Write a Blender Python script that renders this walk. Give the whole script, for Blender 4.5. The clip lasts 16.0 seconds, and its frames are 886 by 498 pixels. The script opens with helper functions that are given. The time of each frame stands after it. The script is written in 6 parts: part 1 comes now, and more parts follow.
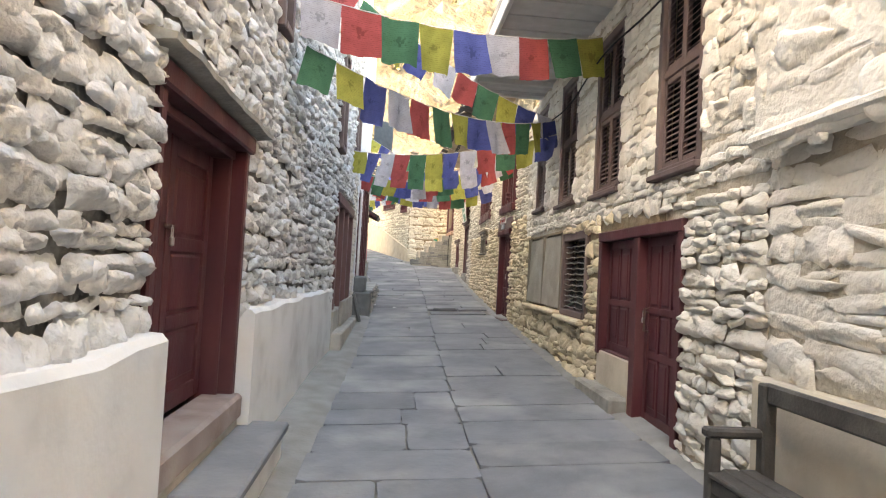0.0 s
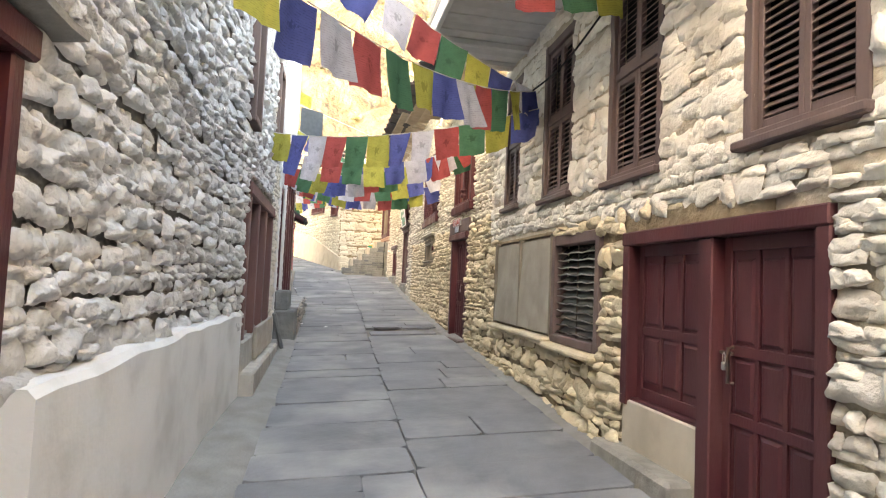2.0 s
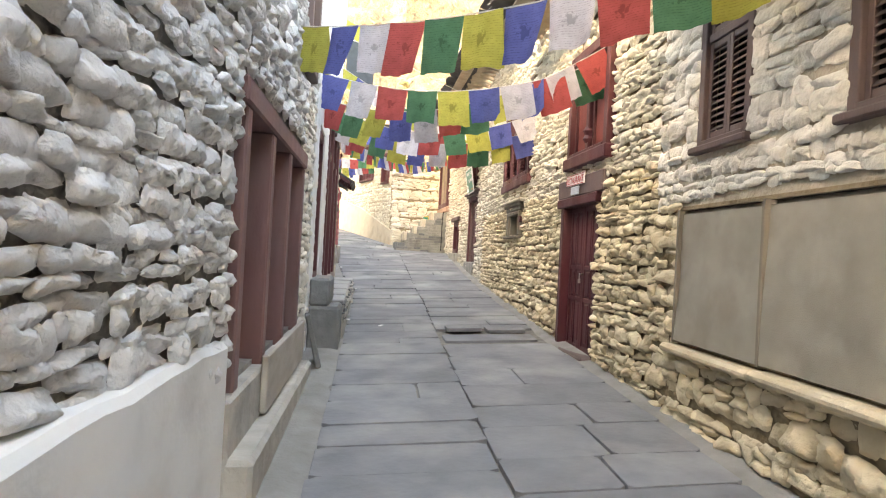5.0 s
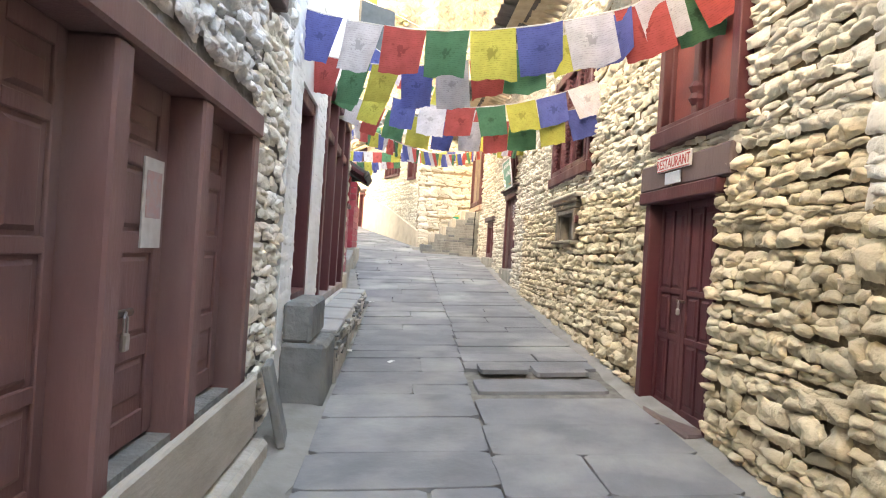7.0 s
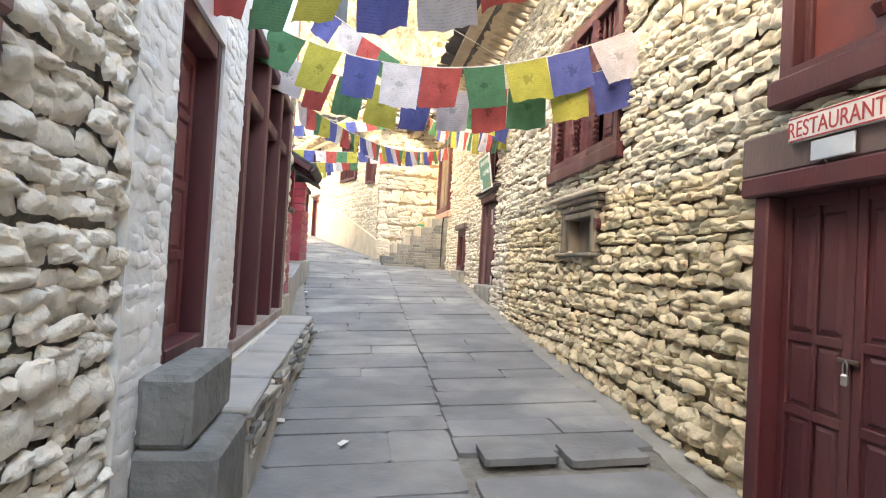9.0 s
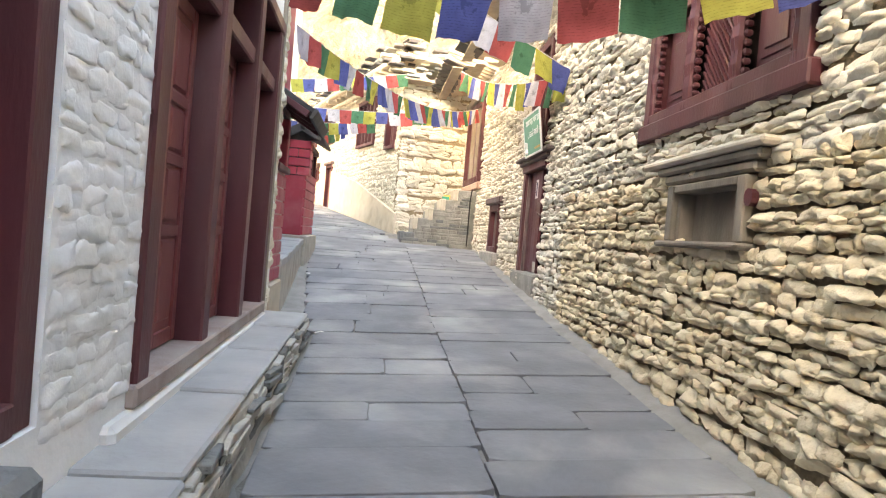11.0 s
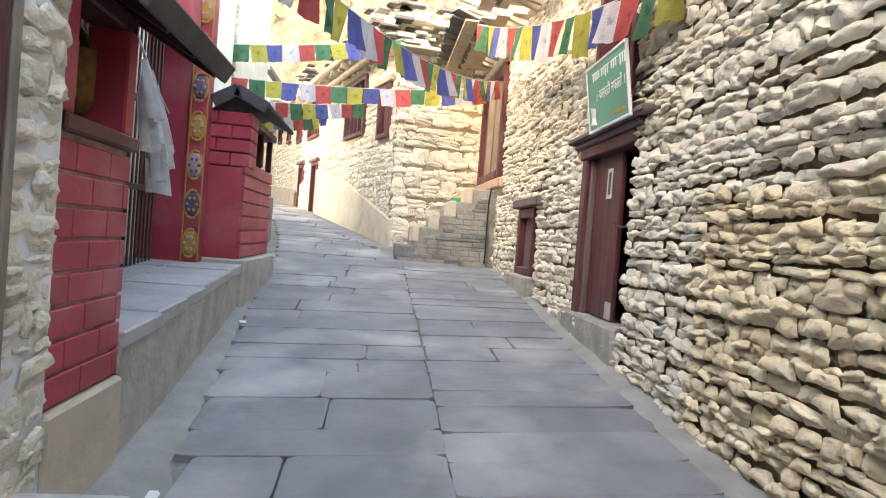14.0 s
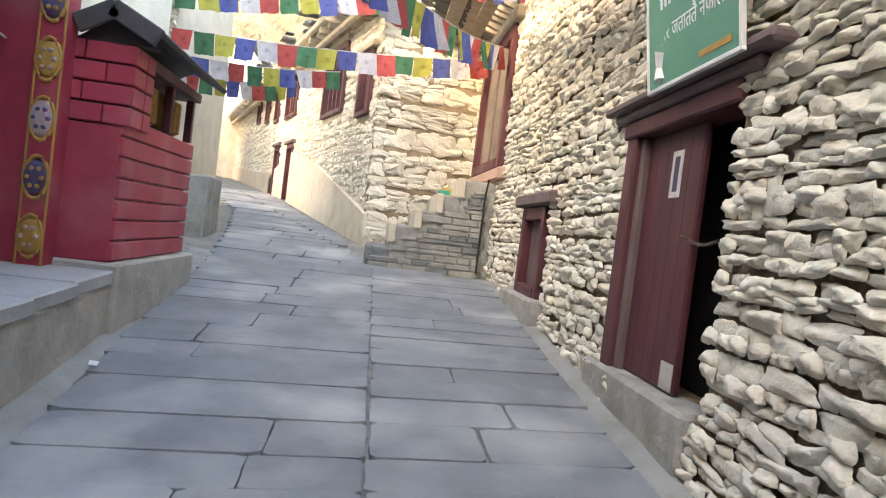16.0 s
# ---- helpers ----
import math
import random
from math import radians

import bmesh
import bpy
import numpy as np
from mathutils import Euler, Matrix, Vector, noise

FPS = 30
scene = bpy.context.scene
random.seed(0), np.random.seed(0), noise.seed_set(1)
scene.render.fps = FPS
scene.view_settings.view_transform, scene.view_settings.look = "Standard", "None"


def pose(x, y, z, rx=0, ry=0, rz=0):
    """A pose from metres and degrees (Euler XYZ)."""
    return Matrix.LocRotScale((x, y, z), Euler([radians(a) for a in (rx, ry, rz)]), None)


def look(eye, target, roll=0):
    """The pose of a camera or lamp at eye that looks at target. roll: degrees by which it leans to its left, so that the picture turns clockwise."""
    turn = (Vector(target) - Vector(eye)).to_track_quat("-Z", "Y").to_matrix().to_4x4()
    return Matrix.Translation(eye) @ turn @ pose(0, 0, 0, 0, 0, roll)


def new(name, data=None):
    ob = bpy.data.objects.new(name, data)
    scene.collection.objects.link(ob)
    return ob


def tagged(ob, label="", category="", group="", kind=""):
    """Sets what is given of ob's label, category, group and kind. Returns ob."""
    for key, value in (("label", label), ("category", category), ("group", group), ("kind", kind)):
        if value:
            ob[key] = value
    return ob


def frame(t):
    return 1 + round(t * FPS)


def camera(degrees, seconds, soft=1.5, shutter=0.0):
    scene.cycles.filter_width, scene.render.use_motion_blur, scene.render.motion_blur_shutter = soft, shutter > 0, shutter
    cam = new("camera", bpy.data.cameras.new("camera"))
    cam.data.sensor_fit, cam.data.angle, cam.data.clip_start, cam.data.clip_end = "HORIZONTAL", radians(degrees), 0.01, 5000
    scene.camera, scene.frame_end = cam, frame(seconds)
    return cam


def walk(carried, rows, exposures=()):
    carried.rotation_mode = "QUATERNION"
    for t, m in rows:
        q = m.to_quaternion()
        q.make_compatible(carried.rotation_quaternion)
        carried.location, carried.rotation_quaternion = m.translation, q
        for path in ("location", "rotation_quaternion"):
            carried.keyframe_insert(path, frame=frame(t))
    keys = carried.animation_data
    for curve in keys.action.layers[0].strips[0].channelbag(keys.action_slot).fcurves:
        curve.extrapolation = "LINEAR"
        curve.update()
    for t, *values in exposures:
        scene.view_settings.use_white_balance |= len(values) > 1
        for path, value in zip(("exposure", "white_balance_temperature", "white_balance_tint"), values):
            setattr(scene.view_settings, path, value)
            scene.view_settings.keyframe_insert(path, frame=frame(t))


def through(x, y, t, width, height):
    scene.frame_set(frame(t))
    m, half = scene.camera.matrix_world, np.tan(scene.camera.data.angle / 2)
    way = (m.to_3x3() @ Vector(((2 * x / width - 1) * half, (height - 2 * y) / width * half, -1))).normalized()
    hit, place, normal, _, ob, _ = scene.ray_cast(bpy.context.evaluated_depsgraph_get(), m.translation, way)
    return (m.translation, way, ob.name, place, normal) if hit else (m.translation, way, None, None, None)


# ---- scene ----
cam = camera(73.5, 16.0, soft=1.15)
PATH = [
    (0, (-0.019, -0.031, 1.449), (0.148, 1.96, 1.524), 3.1),
    (0.5, (0.002, 0.531, 1.472), (0.292, 2.51, 1.52), 1.4),
    (1, (-0.033, 1.116, 1.517), (0.255, 3.092, 1.622), 2.4),
    (1.5, (-0.065, 1.582, 1.546), (0.324, 3.539, 1.683), 2.9),
    (2, (-0.067, 2.239, 1.528), (0.332, 4.196, 1.638), 2.5),
    (2.5, (-0.206, 2.769, 1.544), (0.19, 4.729, 1.587), 3.1),
    (3, (-0.21, 3.362, 1.554), (0.223, 5.314, 1.591), 3.5),
    (3.5, (-0.208, 3.92, 1.62), (0.101, 5.896, 1.638), 4.7),
    (4, (-0.21, 4.491, 1.632), (0.09, 6.468, 1.661), 4.7),
    (4.2, (-0.236, 4.796, 1.59), (0.05, 6.774, 1.643), 3.7),
    (6.3, (0.028, 7.482, 1.74), (0.262, 9.467, 1.675), 3.1),
    (6.5, (0.058, 7.728, 1.728), (0.315, 9.711, 1.672), 2.1),
    (7, (0.11, 8.294, 1.773), (0.258, 10.289, 1.779), 3.6),
    (7.5, (0.132, 8.919, 1.798), (0.319, 10.91, 1.834), 5.0),
    (8, (0.189, 9.519, 1.828), (0.355, 11.511, 1.87), 3.4),
    (8.5, (0.159, 10.054, 1.85), (0.309, 12.047, 1.919), 4.7),
    (9, (0.121, 10.638, 1.846), (0.406, 12.617, 1.891), 3.2),
    (9.2, (0.103, 10.884, 1.919), (0.359, 12.867, 1.975), 3.8),
    (11.3, (0.201, 13.345, 1.91), (0.434, 15.331, 1.857), 5.2),
    (11.5, (0.242, 13.643, 1.911), (0.436, 15.633, 1.852), 4.6),
    (12, (0.254, 14.23, 1.964), (0.402, 16.223, 1.901), 6.4),
    (12.5, (0.275, 14.855, 2.007), (0.461, 16.846, 1.993), 5.9),
    (13, (0.32, 15.568, 2.036), (0.446, 17.563, 1.988), 4.8),
    (13.5, (0.365, 16.162, 2.09), (0.583, 18.147, 1.998), 4.4),
    (14, (0.478, 16.796, 2.143), (0.702, 18.783, 2.107), 4.5),
    (14.5, (0.518, 17.369, 2.14), (0.785, 19.351, 2.117), 5.9),
    (15, (0.695, 17.916, 2.139), (1.046, 19.884, 2.082), 4.7),
    (15.5, (0.799, 18.452, 2.216), (1.09, 20.429, 2.147), 7.7),
    (16, (0.899, 19.065, 2.262), (1.145, 21.049, 2.213), 7.1),
]
EXPOSURES = [(0.0, 4.2, 9000, 12), (1.0, 4.4, 9300, 12), (4.0, 4.5, 9700, 12), (7.0, 4.74, 9350, 12), (9.0, 4.65, 9250, 12), (12.5, 4.50, 8600, 12), (16.0, 4.10, 7950, 11)]
walk(cam, [(t, look(eye, target, roll)) for t, eye, target, roll in PATH], EXPOSURES)

# ---------------------------------------------------------------- light
world = bpy.data.worlds.new("daylight")
scene.world = world
world.use_nodes = True
wn = world.node_tree.nodes
sky = wn.new("ShaderNodeTexSky")
sky.sky_type, sky.sun_disc = "NISHITA", False
SUN_EL, SUN_AZ = radians(22), radians(232)      # azimuth clockwise from +y
sky.sun_elevation, sky.sun_rotation = SUN_EL, SUN_AZ
sky.dust_density = 3.0
world.node_tree.links.new(sky.outputs[0], wn["Background"].inputs[0])
wn["Background"].inputs[1].default_value = 0.15
sun = new("sun", bpy.data.lights.new("sun", "SUN"))
sun.data.energy, sun.data.angle, sun.data.color = 0.24, radians(6), (1.0, 0.90, 0.74)
to_sun = Vector((math.sin(SUN_AZ) * math.cos(SUN_EL), math.cos(SUN_AZ) * math.cos(SUN_EL), math.sin(SUN_EL)))
sun.matrix_world = look(to_sun * 90, (0, 0, 0))

# ---------------------------------------------------------------- materials


def material(name, col, rough=0.8, col2=None, scale=6.0, detail=5.0, mix=0.5, bump=0.3, bscale=40.0, vary=0.0, metal=0.0,
             stain=None, stain_scale=1.2, stain_amount=0.4, stretch=(1, 1, 1), bdist=0.01, spec=0.4, rough2=None):
    """A procedural surface: two colours by noise, larger stains, variation from piece to piece, grain as bump."""
    m = bpy.data.materials.new(name)
    m.use_nodes = True
    nt = m.node_tree
    nd, ln = nt.nodes, nt.links
    bsdf = nd["Principled BSDF"]
    bsdf.inputs["Roughness"].default_value, bsdf.inputs["Metallic"].default_value = rough, metal
    bsdf.inputs["Specular IOR Level"].default_value = spec
    tc = nd.new("ShaderNodeTexCoord")
    mp = nd.new("ShaderNodeMapping")
    mp.inputs["Scale"].default_value = stretch
    geo = nd.new("ShaderNodeNewGeometry")
    ln.new(geo.outputs["Position"], mp.inputs["Vector"])
    vec = mp.outputs[0]

    def noise_fac(sc, lo, hi, det=detail):
        n = nd.new("ShaderNodeTexNoise")
        n.inputs["Scale"].default_value, n.inputs["Detail"].default_value = sc, det
        ln.new(vec, n.inputs["Vector"])
        r = nd.new("ShaderNodeMapRange")
        r.inputs["From Min"].default_value, r.inputs["From Max"].default_value = lo, hi
        ln.new(n.outputs["Fac"], r.inputs["Value"])
        return r.outputs[0]

    def mixed(a, b, fac, mode="MIX"):
        x = nd.new("ShaderNodeMix")
        x.data_type, x.blend_type = "RGBA", mode
        for sock, v in ((x.inputs["A"], a), (x.inputs["B"], b), (x.inputs["Factor"], fac)):
            if hasattr(v, "is_linked"):
                ln.new(v, sock)
            else:
                sock.default_value = v
        return x.outputs["Result"]

    c2 = col2 or tuple(c * 0.8 for c in col)
    out = mixed((*col, 1), (*c2, 1), noise_fac(scale, 0.5 - 0.25 * mix - 0.05, 0.5 + 0.25 * (1 - mix) + 0.1))
    if stain:
        f = noise_fac(stain_scale, 0.5, 0.72, 8.0)
        k = nd.new("ShaderNodeMath")
        k.operation, k.inputs[1].default_value = "MULTIPLY", stain_amount
        ln.new(f, k.inputs[0])
        out = mixed(out, (*stain, 1), k.outputs[0])
    if vary:
        oi = nd.new("ShaderNodeObjectInfo")
        ad = nd.new("ShaderNodeMath")
        ad.operation = "ADD"
        ln.new(oi.outputs["Random"], ad.inputs[0])
        ln.new(geo.outputs["Random Per Island"], ad.inputs[1])
        fr = nd.new("ShaderNodeMath")
        fr.operation = "FRACT"
        ln.new(ad.outputs[0], fr.inputs[0])
        mr = nd.new("ShaderNodeMapRange")
        mr.inputs["To Min"].default_value, mr.inputs["To Max"].default_value = 1 - vary, 1 + 0.4 * vary
        ln.new(fr.outputs[0], mr.inputs["Value"])
        hv = nd.new("ShaderNodeHueSaturation")
        ln.new(mr.outputs[0], hv.inputs["Value"])
        ln.new(out, hv.inputs["Color"])
        out = hv.outputs[0]
    ln.new(out, bsdf.inputs["Base Color"])
    if rough2 is not None:
        rr = nd.new("ShaderNodeMapRange")
        rr.inputs["To Min"].default_value, rr.inputs["To Max"].default_value = rough, rough2
        ln.new(noise_fac(scale * 0.7, 0.35, 0.65), rr.inputs["Value"])
        ln.new(rr.outputs[0], bsdf.inputs["Roughness"])
    if bump:
        n = nd.new("ShaderNodeTexNoise")
        n.inputs["Scale"].default_value, n.inputs["Detail"].default_value = bscale, 6.0
        ln.new(vec, n.inputs["Vector"])
        b = nd.new("ShaderNodeBump")
        b.inputs["Strength"].default_value, b.inputs["Distance"].default_value = bump, bdist
        ln.new(n.outputs["Fac"], b.inputs["Height"])
        ln.new(b.outputs[0], bsdf.inputs["Normal"])
    return m


def cloth(name, col, printed=False, through=0.45):
    m = material(name, col, 0.9, tuple(0.78 * c for c in col), 9, 4, 0.5, 0.25, 120, 0.18, bdist=0.003, spec=0.1)
    nt = m.node_tree
    nd, ln = nt.nodes, nt.links
    bsdf, outp = nd["Principled BSDF"], nd["Material Output"]
    src = bsdf.inputs["Base Color"].links[0].from_socket
    if printed:
        # woodblock lines of script and a central figure, in faded ink
        tc = nd.new("ShaderNodeTexCoord")
        wv = nd.new("ShaderNodeTexWave")
        wv.bands_direction = "Z"
        wv.inputs["Scale"].default_value, wv.inputs["Distortion"].default_value = 17.0, 0.6
        ln.new(tc.outputs["Object"], wv.inputs["Vector"])
        nz = nd.new("ShaderNodeTexNoise")
        nz.inputs["Scale"].default_value, nz.inputs["Detail"].default_value = 55.0, 2.0
        ln.new(tc.outputs["Object"], nz.inputs["Vector"])
        mu = nd.new("ShaderNodeMath")
        mu.operation = "MULTIPLY"
        ln.new(wv.outputs["Fac"], mu.inputs[0])
        ln.new(nz.outputs["Fac"], mu.inputs[1])
        rg = nd.new("ShaderNodeMapRange")
        rg.inputs["From Min"].default_value, rg.inputs["From Max"].default_value, rg.inputs["To Max"].default_value = 0.40, 0.60, 0.42
        ln.new(mu.outputs[0], rg.inputs["Value"])
        sub = nd.new("ShaderNodeVectorMath")
        sub.operation, sub.inputs[1].default_value = "SUBTRACT", (0, 0, -0.20)
        ln.new(tc.outputs["Object"], sub.inputs[0])
        lg = nd.new("ShaderNodeVectorMath")
        lg.operation = "LENGTH"
        ln.new(sub.outputs[0], lg.inputs[0])
        nz2 = nd.new("ShaderNodeTexNoise")
        nz2.inputs["Scale"].default_value = 28.0
        ln.new(tc.outputs["Object"], nz2.inputs["Vector"])
        ad = nd.new("ShaderNodeMath")
        ad.operation = "MULTIPLY_ADD"
        ad.inputs[1].default_value = 0.22
        ln.new(nz2.outputs["Fac"], ad.inputs[0])
        ln.new(lg.outputs["Value"], ad.inputs[2])
        r2 = nd.new("ShaderNodeMapRange")
        r2.inputs["From Min"].default_value, r2.inputs["From Max"].default_value, r2.inputs["To Min"].default_value, r2.inputs["To Max"].default_value = 0.145, 0.165, 0.5, 0.0
        ln.new(ad.outputs[0], r2.inputs["Value"])
        mxf = nd.new("ShaderNodeMath")
        mxf.operation = "MAXIMUM"
        ln.new(rg.outputs[0], mxf.inputs[0])
        ln.new(r2.outputs[0], mxf.inputs[1])
        mc = nd.new("ShaderNodeMix")
        mc.data_type = "RGBA"
        ln.new(src, mc.inputs["A"])
        mc.inputs["B"].default_value = (*[0.25 * c for c in col], 1)
        ln.new(mxf.outputs[0], mc.inputs["Factor"])
        src = mc.outputs["Result"]
        ln.new(src, bsdf.inputs["Base Color"])
    tr = nd.new("ShaderNodeBsdfTranslucent")
    mx = nd.new("ShaderNodeMixShader")
    mx.inputs[0].default_value = through
    ln.new(src, tr.inputs[0])
    ln.new(bsdf.outputs[0], mx.inputs[1])
    ln.new(tr.outputs[0], mx.inputs[2])
    ln.new(mx.outputs[0], outp.inputs["Surface"])
    return m


M_STONE_L = material("limewashed_rubble_grey", (0.72, 0.71, 0.69), 0.9, (0.58, 0.57, 0.55), 5, 8, 0.5, 1.0, 26, 0.14, stain=(0.40, 0.36, 0.30), stain_scale=1.6, stain_amount=0.35, bdist=0.025)
M_STONE_A = material("limewashed_rubble_cream", (0.82, 0.78, 0.70), 0.9, (0.70, 0.64, 0.54), 4, 6, 0.5, 0.9, 22, 0.10, stain=(0.46, 0.38, 0.27), stain_scale=1.9, stain_amount=0.45, bdist=0.022)
M_STONE_B = material("ochre_rubble", (0.80, 0.69, 0.49), 0.9, (0.64, 0.52, 0.345), 4, 6, 0.5, 0.9, 22, 0.16, stain=(0.42, 0.34, 0.22), stain_scale=1.7, stain_amount=0.5, bdist=0.022)
M_STONE_F = material("pale_rubble", (0.73, 0.675, 0.555), 0.9, (0.61, 0.545, 0.425), 3, 6, 0.5, 0.8, 22, 0.12, stain=(0.5, 0.43, 0.3), stain_scale=1.2, stain_amount=0.35, bdist=0.022)
M_MORTAR_L = material("grey_lime_mortar", (0.30, 0.29, 0.27), 0.95, (0.20, 0.19, 0.175), 7, 6, 0.5, 0.8, 22, bdist=0.03)
M_MORTAR_A = material("cream_lime_mortar", (0.54, 0.48, 0.38), 0.95, (0.40, 0.33, 0.24), 7, 6, 0.5, 0.8, 22, bdist=0.03)
M_MORTAR_B = material("ochre_mud_mortar", (0.34, 0.265, 0.17), 0.95, (0.22, 0.165, 0.10), 7, 6, 0.5, 0.8, 22, bdist=0.03)
M_PLASTER = material("white_plaster", (0.76, 0.75, 0.72), 0.85, (0.66, 0.65, 0.62), 2.2, 6, 0.5, 0.35, 26, stain=(0.44, 0.42, 0.38), stain_scale=2.2, stain_amount=0.4)
M_PLASTER_W = material("limewashed_plaster", (0.82, 0.82, 0.81), 0.85, (0.74, 0.74, 0.72), 2.2, 6, 0.5, 0.5, 18, stain=(0.52, 0.48, 0.40), stain_scale=1.6, stain_amount=0.35)
M_PLASTER_C = material("cream_plaster", (0.60, 0.53, 0.42), 0.88, (0.50, 0.43, 0.33), 3, 6, 0.5, 0.4, 26, stain=(0.36, 0.31, 0.24), stain_scale=2.4, stain_amount=0.5)
M_CONCRETE = material("grey_concrete", (0.36, 0.34, 0.30), 0.9, (0.26, 0.25, 0.22), 5, 7, 0.5, 0.9, 16, bdist=0.022, stain=(0.17, 0.16, 0.14), stain_scale=2.5, stain_amount=0.5)
M_SLAB = material("grey_slate_paving", (0.236, 0.240, 0.250), 0.66, (0.168, 0.172, 0.182), 2.2, 10, 0.5, 0.75, 18, 0.13, bdist=0.012, stain=(0.44, 0.43, 0.41), stain_scale=0.9, stain_amount=0.75, spec=0.4, rough2=0.8)
M_DUSTWOOD = material("dusty_worn_sill_wood", (0.36, 0.29, 0.26), 0.85, (0.24, 0.17, 0.15), 6, 6, 0.5, 0.4, 50, stain=(0.46, 0.42, 0.38), stain_scale=3.0, stain_amount=0.6)
M_KERB = material("dusty_kerb_cement", (0.50, 0.47, 0.41), 0.92, (0.38, 0.355, 0.31), 4, 7, 0.5, 0.9, 16, bdist=0.02, stain=(0.24, 0.22, 0.19), stain_scale=2.2, stain_amount=0.5)
M_CAP = material("dusty_slate_capping", (0.42, 0.42, 0.41), 0.75, (0.33, 0.33, 0.325), 3, 8, 0.5, 0.6, 18, 0.1, bdist=0.012, stain=(0.48, 0.45, 0.40), stain_scale=1.2, stain_amount=0.5)
M_JOINT = material("earth_joint", (0.25, 0.24, 0.215), 0.95, (0.15, 0.14, 0.125), 9, 7, 0.5, 0.7, 40, stain=(0.34, 0.31, 0.25), stain_scale=1.2, stain_amount=0.6, bdist=0.02)
M_MARGIN = material("dusty_cement", (0.31, 0.30, 0.28), 0.95, (0.23, 0.225, 0.21), 4, 8, 0.5, 0.6, 30, stain=(0.20, 0.19, 0.165), stain_scale=2.2, stain_amount=0.6, bdist=0.015)
M_DARKSTONE = material("dark_hewn_stone", (0.20, 0.205, 0.20), 0.8, (0.13, 0.135, 0.13), 5, 7, 0.5, 1.0, 11, bdist=0.035, stain=(0.32, 0.31, 0.28), stain_scale=2.5, stain_amount=0.5)
M_WOOD = material("maroon_painted_wood", (0.102, 0.024, 0.029), 0.40, (0.070, 0.018, 0.022), 4, 6, 0.5, 0.25, 60, stain=(0.15, 0.075, 0.07), stain_scale=2.8, stain_amount=0.35, stretch=(1, 1, 0.25), spec=0.45, rough2=0.65)
M_WOOD_B = material("brown_painted_wood", (0.150, 0.104, 0.098), 0.55, (0.108, 0.074, 0.070), 4, 6, 0.5, 0.3, 60, stain=(0.20, 0.14, 0.12), stain_scale=2.8, stain_amount=0.4, stretch=(1, 1, 0.25), rough2=0.75)
M_WOOD_S = material("faded_brown_shop_paint", (0.215, 0.112, 0.106), 0.5, (0.150, 0.076, 0.072), 4, 6, 0.5, 0.3, 60, stain=(0.24, 0.18, 0.165), stain_scale=2.8, stain_amount=0.45, stretch=(1, 1, 0.25), rough2=0.7)
M_WOOD_R = material("glossy_dark_red_paint", (0.225, 0.060, 0.060), 0.30, (0.155, 0.042, 0.044), 4, 6, 0.5, 0.15, 60, stain=(0.22, 0.09, 0.085), stain_scale=2.8, stain_amount=0.35, stretch=(1, 1, 0.25), spec=0.5, rough2=0.5)
M_WOOD_W = material("weathered_grey_wood", (0.27, 0.23, 0.18), 0.85, (0.18, 0.15, 0.115), 8, 6, 0.5, 0.5, 60, stain=(0.10, 0.085, 0.07), stain_scale=2.2, stain_amount=0.5, stretch=(1, 1, 0.3))
M_PLANK = material("bleached_plank_wood", (0.46, 0.42, 0.36), 0.85, (0.34, 0.30, 0.25), 6, 7, 0.5, 0.5, 50, stain=(0.22, 0.19, 0.16), stain_scale=2.6, stain_amount=0.5, stretch=(1, 0.3, 1))
M_WOOD_D = material("dark_bench_wood", (0.085, 0.075, 0.065), 0.6, (0.05, 0.045, 0.04), 8, 6, 0.5, 0.4, 60, stain=(0.2, 0.18, 0.15), stain_scale=3.2, stain_amount=0.5)
M_BOARD = material("grey_soffit_board", (0.58, 0.57, 0.55), 0.8, (0.48, 0.47, 0.45), 6, 6, 0.5, 0.3, 50, 0.12)
M_TIMBER = material("pale_roof_timber", (0.48, 0.40, 0.30), 0.85, (0.36, 0.29, 0.21), 6, 6, 0.5, 0.5, 50, 0.2)
M_SACK = material("burlap_covering", (0.36, 0.33, 0.27), 0.95, (0.27, 0.245, 0.20), 3, 7, 0.5, 0.5, 160, stain=(0.46, 0.43, 0.37), stain_scale=2.0, stain_amount=0.6)
M_RED = material("red_painted_brick", (0.46, 0.052, 0.082), 0.5, (0.36, 0.044, 0.070), 3, 6, 0.5, 0.25, 50, 0.12, stain=(0.50, 0.20, 0.21), stain_scale=2.0, stain_amount=0.55)
M_REDMORTAR = material("pale_brick_joint", (0.55, 0.40, 0.38), 0.9, (0.42, 0.2, 0.2), 9, 5)
M_METAL = material("dark_iron", (0.10, 0.09, 0.085), 0.5, (0.16, 0.10, 0.07), 20, 5, 0.5, 0.2, 80, metal=0.8)
M_STEEL = material("worn_steel", (0.55, 0.54, 0.52), 0.35, (0.40, 0.38, 0.35), 20, 5, 0.5, 0.1, 80, metal=0.9)
# near-black paints the unlit rooms behind openings; also black cable and pipe
M_BLACK = material("black_unlit_room_and_cable", (0.020, 0.018, 0.017), 0.9, (0.014, 0.013, 0.012), 3)
M_ROOFDARK = material("dark_slate_roof", (0.085, 0.08, 0.08), 0.7, (0.055, 0.05, 0.05), 6, 6, 0.5, 0.4, 30, 0.15)
M_GREEN = material("green_sign_paint", (0.11, 0.30, 0.20), 0.5, (0.09, 0.25, 0.17), 2, 5, 0.5, 0.05, 40, stain=(0.2, 0.38, 0.29), stain_scale=1.5)
